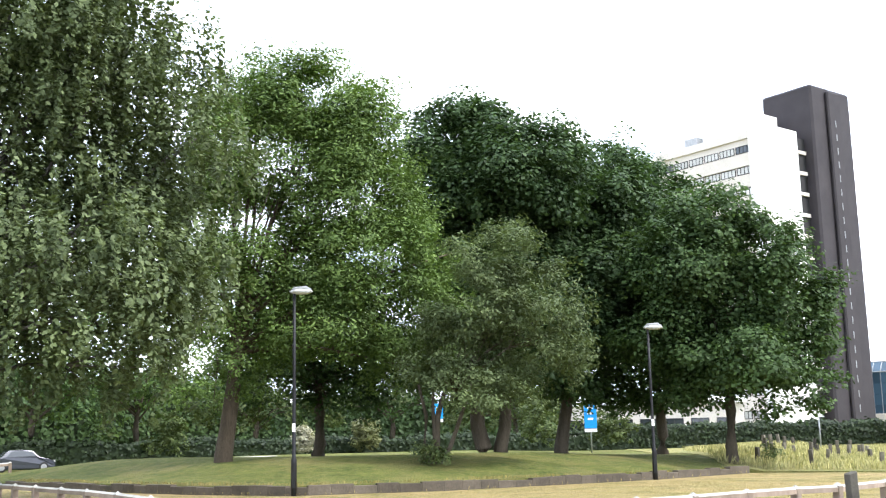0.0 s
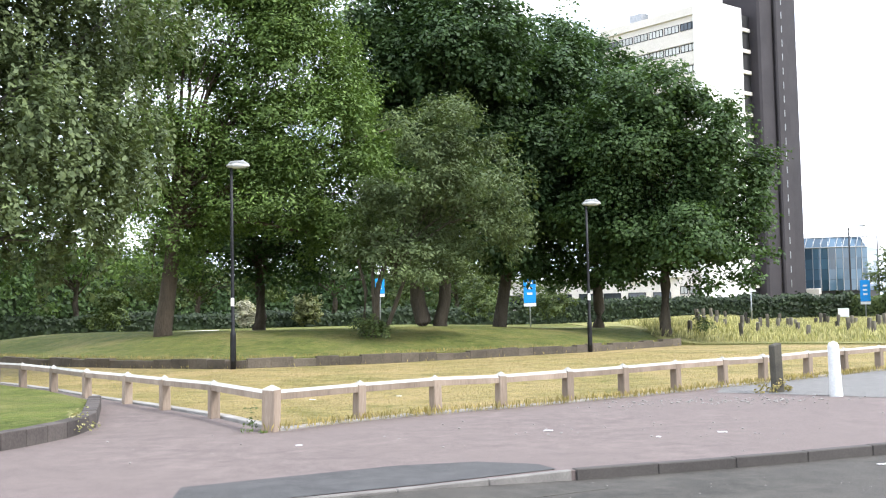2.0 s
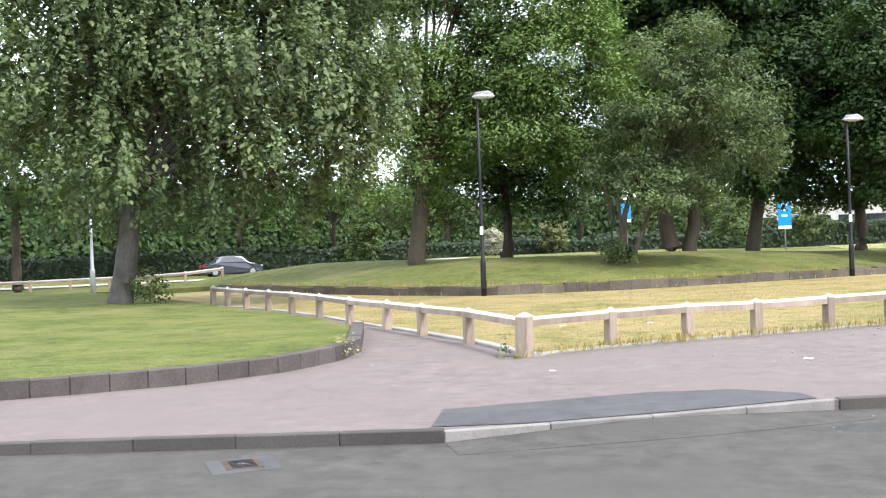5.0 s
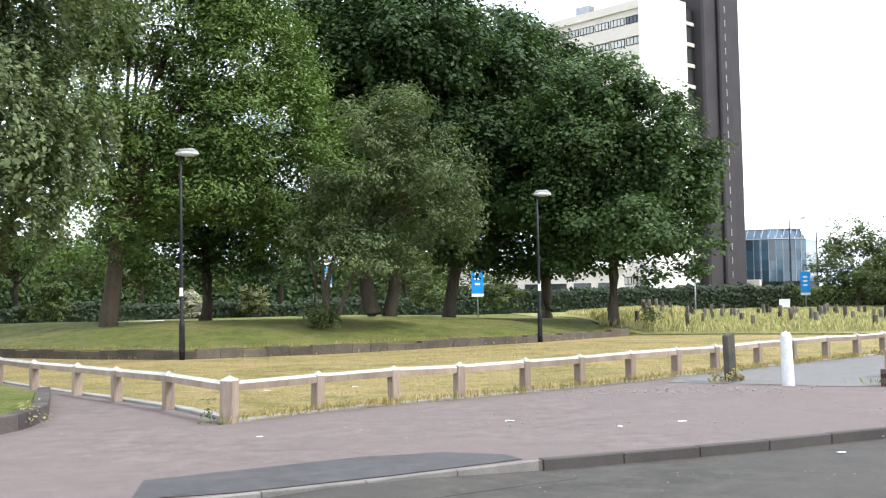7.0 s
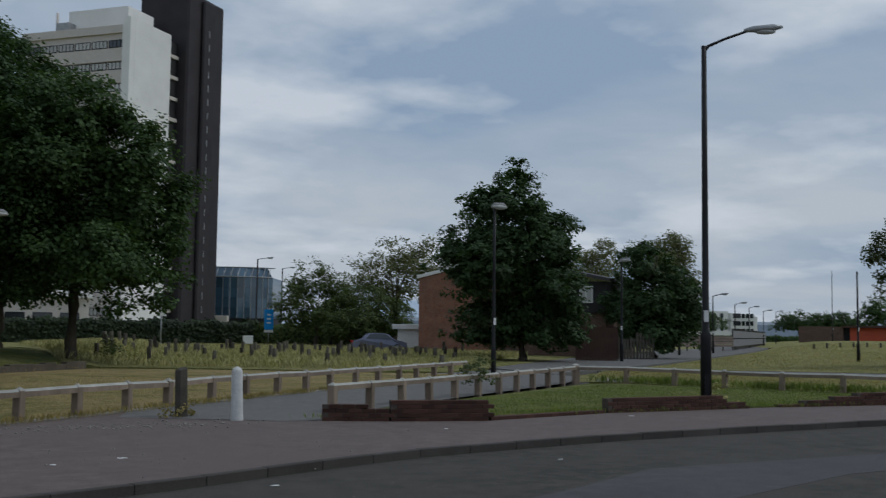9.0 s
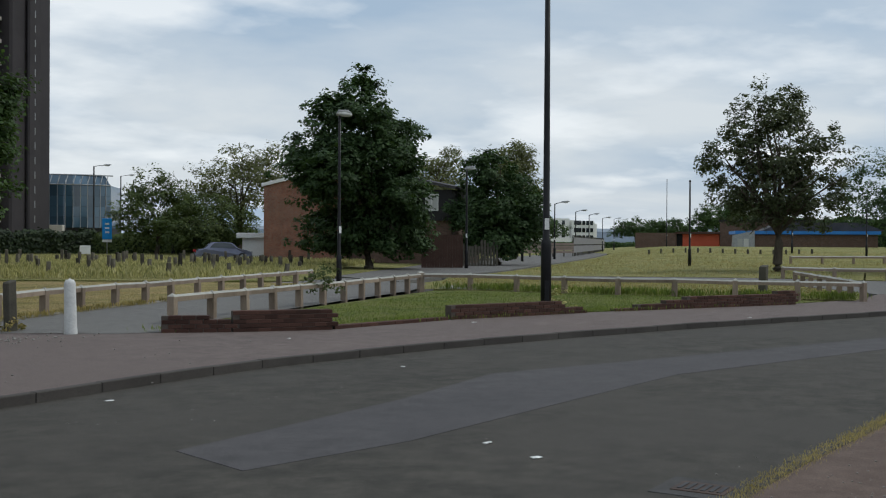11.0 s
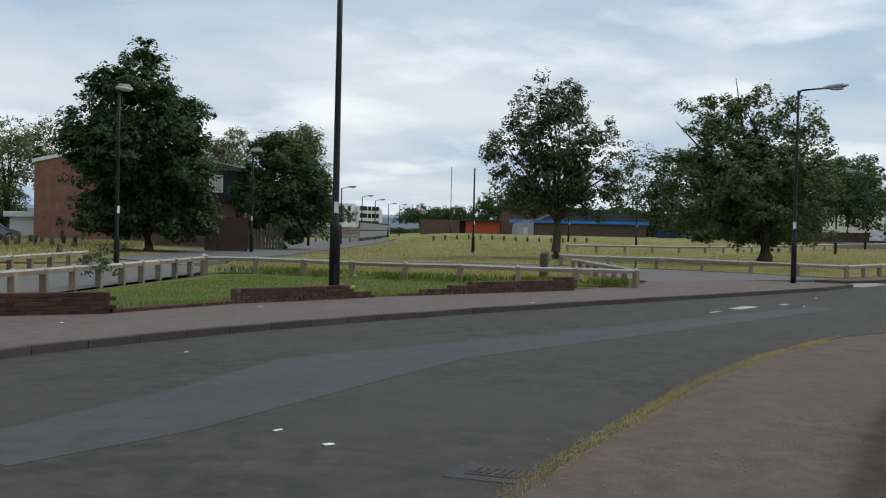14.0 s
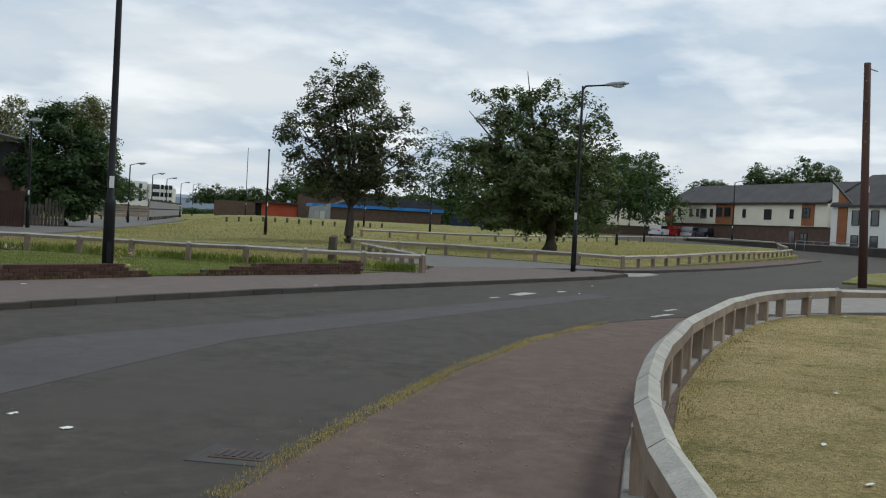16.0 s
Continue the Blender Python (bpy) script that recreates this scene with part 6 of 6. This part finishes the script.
def blades(name, polygon_pts, count, size, mat, label, seed, line=False, spread=0.12, lift=0.0, kind="stuff"):
    """Grass blades along a line of points, or over the box round them."""
    rng = np.random.default_rng(seed)
    pts = np.array(polygon_pts, float)
    if line:
        seg = np.sqrt((np.diff(pts, axis=0) ** 2).sum(1))
        cum = np.r_[0, np.cumsum(seg)]
        d = rng.uniform(0, cum[-1], count)
        keep = np.array([0.5 + 0.5 * noise.noise((float(v) * 0.9, seed, 0)) for v in d]) > rng.uniform(0.1, 0.75, count)
        d = d[keep]
        xy = np.c_[np.interp(d, cum, pts[:, 0]), np.interp(d, cum, pts[:, 1])] + rng.normal(0, spread, (len(d), 2))
    else:
        lo, hi = pts.min(0), pts.max(0)
        xy = rng.uniform(lo, hi, (count, 2))
        a, b = pts, np.roll(pts, -1, 0)
        inside = np.zeros(count, bool)
        for (x1, y1), (x2, y2) in zip(a, b):
            hit = ((y1 > xy[:, 1]) != (y2 > xy[:, 1])) & (xy[:, 0] < (x2 - x1) * (xy[:, 1] - y1) / (y2 - y1 + 1e-12) + x1)
            inside ^= hit
        xy = xy[inside]
    n = len(xy)
    z = np.array([height(float(x), float(y)) for x, y in xy]) + lift
    h = size * rng.uniform(0.4, 1.3, (n, 1))
    base = np.c_[xy, z]
    a = rng.uniform(0, 2 * np.pi, n)
    side = np.c_[np.cos(a), np.sin(a), 0 * a] * h * 0.09
    tip = base + np.c_[rng.normal(0, 0.3, (n, 2)) * h, h[:, 0]]
    mid = base * 0.45 + tip * 0.55 + np.c_[np.zeros((n, 2)), h[:, 0] * 0.06]
    ob = quads_mesh(name, np.stack([base - side, mid - side * 0.7, tip, mid + side * 0.9], 1), mat)
    return tagged(ob, label, "grass", kind=kind)


blades("kerb_grass", [(5.2, 3.66), (6.9, 4.08), (8.5, 4.4), (11.0, 4.9), (14.3, 5.32), (18.0, 5.42)], 26000, 0.026, L_MOSS, "yellowed grass growing along the kerb", 201, True, 0.045)
blades("rail_grass", [(-1.5, 14.8)] + [(x, y - 0.2) for x, y in RAIL_RIGHT], 6000, 0.13, L_TUFT, "grass tufts under the rail", 202, True, 0.08)
blades("rail_grass", [(x + 0.1, y - 0.2) for x, y in NEAR_RAIL], 5000, 0.04, L_TUFT, "short grass under the curved rail", 203, True, 0.08)
blades("wall_grass", [(9.2, 17.6), (13, 16.8), (19, 16.5), (26.4, 15.4)], 7000, 0.10, L_LAWN, "long green grass behind the brick wall", 204, True, 0.2)
blades("meadow_grass", [(12, 46), (16, 43), (25, 37.5), (30, 42), (42, 54), (60, 72), (58, 90), (30, 90), (18, 78)], 120000, 0.34, L_WEED, "tall pale uncut meadow grass", 205)
blades("lawn_grass", [(3, -2), (4.6, 0.9), (7.0, 1.6), (10.9, 2.4), (16.1, 3.05), (23.4, 3.0), (25, 2.2), (26.5, 0), (20, -6), (8, -6)], 60000, 0.03, L_TUFT, "short patchy lawn grass", 206)
blades("lawn_grass", [(-1.4, 15.3), (2, 17.9), (9.3, 23.1), (17, 28.8), (12, 36), (7, 37.5), (-4, 32), (-11, 31), (-4.6, 21)], 50000, 0.05, L_TUFT, "short dry lawn grass", 207)
lit = random.Random(9)
for (x, y, z) in ((-1.0, 13.2, 0), (3.4, 13.0, 0), (4.3, 13.3, 0), (2.2, 14.0, 0), (10.2, 14.9, 0), (15.1, 15.6, 0), (20.8, 12.9, 0), (9.0, 1.0, 0.02), (7.8, 0.6, 0.02), (8.3, -0.6, 0.02), (12.0, 1.2, 0.02), (24.2, 2.2, 0.02), (-3.2, 8.1, -0.1), (6.55, 6.6, -0.1), (6.4, 5.9, -0.1), (0.4, 20.2, 0.03), (-1.2, 19.9, 0.03), (5.2, 10.9, -0.1), (9.6, 11.3, -0.1), (26.8, 8.8, -0.1), (31, 9.8, -0.1)):
    bm = bmesh.new()
    w, l = lit.uniform(0.03, 0.06), lit.uniform(0.05, 0.12)
    bmesh.ops.create_grid(bm, x_segments=4, y_segments=3, size=0.5)
    for v in bm.verts:
        v.co = Vector((v.co.x * l, v.co.y * w, lit.uniform(0.008, 0.016)))
    r = bmesh.ops.solidify(bm, geom=bm.faces[:], thickness=0.004)
    one("paper_scrap", bm, LITTER, "crumpled white paper scrap lying on the ground", "litter", m=pose(x, y, z, 0, 0, lit.uniform(-30, 30)))


def gravel(name, at, spread, count, size, mat, label, seed, z=0.0):
    """Loose stones scattered round a spot."""
    rng = random.Random(seed)
    bm = bmesh.new()
    for _ in range(count):
        x, y = at[0] + rng.gauss(0, spread[0]), at[1] + rng.gauss(0, spread[1])
        s = size * rng.uniform(0.5, 1.6)
        vs = bmesh.ops.create_icosphere(bm, subdivisions=1, radius=s)["verts"]
        for v in vs:
            v.co = Vector((x + v.co.x * rng.uniform(0.8, 1.4), y + v.co.y * rng.uniform(0.8, 1.4), z + s * 0.4 + v.co.z * 0.6))
    return tagged(one(name, bm, mat, label, "gravel"), kind="stuff")


gravel("gravel", (5.6, 17.6), (1.1, 0.35), 200, 0.016, KERB_PALE, "loose pale gravel on the pavement", 301)
gravel("gravel", (8.0, 3.1), (1.6, 0.35), 160, 0.006, KERB_PALE, "pale grit scattered on the near pavement", 306)
gravel("gravel", (3.4, 14.0), (3.0, 1.0), 90, 0.011, KERB_PALE, "scattered grit on the pavement", 302)
gravel("gravel", (3.5, 9.8), (4.0, 0.35), 60, 0.006, KERB_PALE, "scattered grit in the gutter", 303, -0.1)
gravel("gravel", (12, 9.5), (6.0, 1.2), 40, 0.006, KERB_PALE, "scattered grit on the road", 304, -0.1)
gravel("gravel", (8.2, 3.6), (2.2, 0.4), 110, 0.006, KERB_PALE, "fine grit on the pavement by the kerb", 305)
bush("weed", (-4.15, 15.3), (0.18, 0.18, 0.2), 110, 0.05, L_WEED, "dry weeds at the corner of a lawn edge", 310, "weed", 0.15)
bush("weed", (-1.72, 14.98), (0.2, 0.16, 0.1), 130, 0.05, L_BUSH, "green weeds at the foot of a corner post", 311, "weed", 0.12)
bush("weed", (16.5, 22.6), (0.5, 0.4, 0.6), 500, 0.09, L_BUSH, "bramble climbing a timber rail", 313, "weed", 0.18)
bush("weed", (18.7, 16.7), (0.5, 0.3, 0.25), 300, 0.08, L_WEED, "dry weeds beside a lamp column", 314, "weed", 0.15)
bush("weed", (7.3, 19.1), (0.5, 0.3, 0.12), 300, 0.06, L_TUFT, "low grass round a timber bollard", 316, "weed", 0.12)
blades("lawn_grass", [(10, 17.6), (14.5, 17.0), (26, 15.8), (28.5, 16.5), (23.5, 25.5), (14.5, 20.6)], 45000, 0.06, L_LAWN, "green lawn grass with clover", 208)

sheet("pale_crossing", [(39.4, 11.15), (42.4, 12.1), (44.1, 11.55), (43.2, 10.9), (40.2, 10.8)], -0.093, KERB_PALE, "pale concrete crossing at the mouth of a lane", "crossing", skirt=0.02)
for (cx, cy, l, w, turn) in ((25.0, 9.65, 1.3, 0.32, 4), (23.0, 9.55, 0.5, 0.1, 2), (27.1, 9.4, 0.5, 0.16, 6), (21.9, 5.45, 1.1, 0.12, -5), (23.6, 5.7, 0.7, 0.1, -3)):
    bm = bmesh.new()
    bmesh.ops.create_grid(bm, x_segments=6, y_segments=2, size=0.5)
    for v in bm.verts:
        v.co = Vector((v.co.x * l * (1 + 0.08 * math.sin(v.co.y * 9)), v.co.y * w * (1 + 0.1 * math.sin(v.co.x * 7)), 0))
    bmesh.ops.solidify(bm, geom=bm.faces[:], thickness=0.003)
    one("road_marking", bm, surface("worn_road_paint", (0.30, 0.29, 0.27), (0.52, 0.51, 0.48), 4, 40, 0.8, 0.3), "worn white paint mark on the road", "road marking", kind="structure", m=pose(cx, cy, -0.092, 0, 0, turn))


def wheelie_bin(x, y, turn):
    b = thing("wheelie_bin", pose(x, y, height(x, y), 0, 0, turn), "dark green wheeled bin by a house", "bin")
    bm = box((-0.27, -0.33, 0.08), (0.27, 0.33, 0.98), None, 0.03)
    for v in bm.verts:
        if v.co.z < 0.5:
            v.co.x, v.co.y = v.co.x * 0.82, v.co.y * 0.82
    part("body", bm, BINGREEN, b)
    part("lid", box((-0.3, -0.37, 0.98), (0.3, 0.37, 1.06), pose(0, 0, 0, 4), 0.03), BINGREEN, b)
    for s in (-1, 1):
        part("wheel", tube([(s * 0.22, 0.3, 0.1), (s * 0.28, 0.3, 0.1)], [0.1, 0.1], 12), TYRE, b)


for k in range(2):
    x, y = polar(85.6 + 0.3 * k, 120)
    wheelie_bin(x, y, 95)


def dropped_ramp():
    """Asphalt ramp from the road up to the dropped kerb."""
    bm = bmesh.new()
    line = spaced(sub(KERB_LINE, -1.7, 1.85), 0.4)
    prev = None
    for (x, y), q in zip(line, line[1:] + [line[-1]]):
        i = line.index((x, y))
        a, b = line[max(i - 1, 0)], line[min(i + 1, len(line) - 1)]
        t = Vector((b[0] - a[0], b[1] - a[1], 0)).normalized()
        out = Vector((t.y, -t.x, 0))
        ease = min(1.0, 2.5 * min(i, len(line) - 1 - i) / len(line))
        row = [bm.verts.new(Vector((x, y, -0.095 + 0.08 * ease)) + out * 0.022), bm.verts.new(Vector((x, y, -0.096)) + out * 0.6), bm.verts.new(Vector((x, y, -0.2)) + out * 0.6)]
        if prev:
            for k in (0, 1):
                bm.faces.new((prev[k], prev[k + 1], row[k + 1], row[k]))
        prev = row
    bmesh.ops.recalc_face_normals(bm, faces=bm.faces)
    if sum(f.normal.z for f in bm.faces) < 0:
        bmesh.ops.reverse_faces(bm, faces=bm.faces[:])
    return one("ramp", bm, ROAD, "asphalt ramp at a dropped kerb", "ramp", kind="structure")


dropped_ramp()
blades("lawn_grass", [(47.5, 24), (45.8, 28.5), (41.5, 33.8), (37.5, 37.4), (44, 41.8), (73, 62), (110, 87), (112, 45), (85, 34), (55, 28)], 60000, 0.13, L_TUFT, "uneven yellowing lawn grass", 209)
blades("lawn_grass", [(30.5, 16), (33.6, 17), (38, 22), (39, 24), (37.6, 29), (33, 35.5), (28, 30.8), (25.5, 26.6), (27.2, 20)], 30000, 0.08, L_TUFT, "uneven yellowing lawn grass inside rails", 210)
blades("lawn_grass", [(46, 13.6), (47.2, 22.8), (55, 26.8), (85, 32.8), (120, 33), (105, 15), (84, 13.6), (60, 13.3)], 45000, 0.10, L_TUFT, "uneven lawn grass on an island", 211)
blades("verge_grass", [(24.9, 27.2), (25.6, 25.6), (26.3, 22.4), (27.3, 19.6), (28.6, 17.1), (29.6, 15.0)], 5000, 0.24, L_LAWN, "long green grass under a rail", 212, True, 0.2)
blades("edge_grass", [(-17, 45), (-12, 39.1), (-7.6, 35.1), (-4.3, 33.1), (0.2, 34.2), (7.9, 39.3), (12.3, 43.5)], 6000, 0.12, L_TUFT, "grass hanging over a stone edging", 213, True, 0.15)
sheet("side_path", [(23.4, 3.45), (23.4, 4.3), (27.5, 4.5), (32.5, 3.2), (34.7, 2.0), (27.5, 1.3), (26.8, 1.9), (25.3, 2.75)], 0.005, KERB_PALE, "pale concrete footpath past the end of a rail", "path", skirt=0.2)

# short posts along the grass before the low buildings
short_post = None
for i in range(14):
    x, y = polar(53.2 + 0.62 * i, 118 + 3 * math.sin(i * 0.5))
    m = pose(x, y, height(x, y), 0, 0, 12 * i)
    if short_post is None:
        short_post = one("timber_post", box((-0.09, -0.09, -0.3), (0.09, 0.09, 0.5), None, 0.015), TIMBER_DARK, "short dark timber post on a lawn", "post", group="short posts on the lawn", m=m)
    else:
        copy_thing(short_post, m)
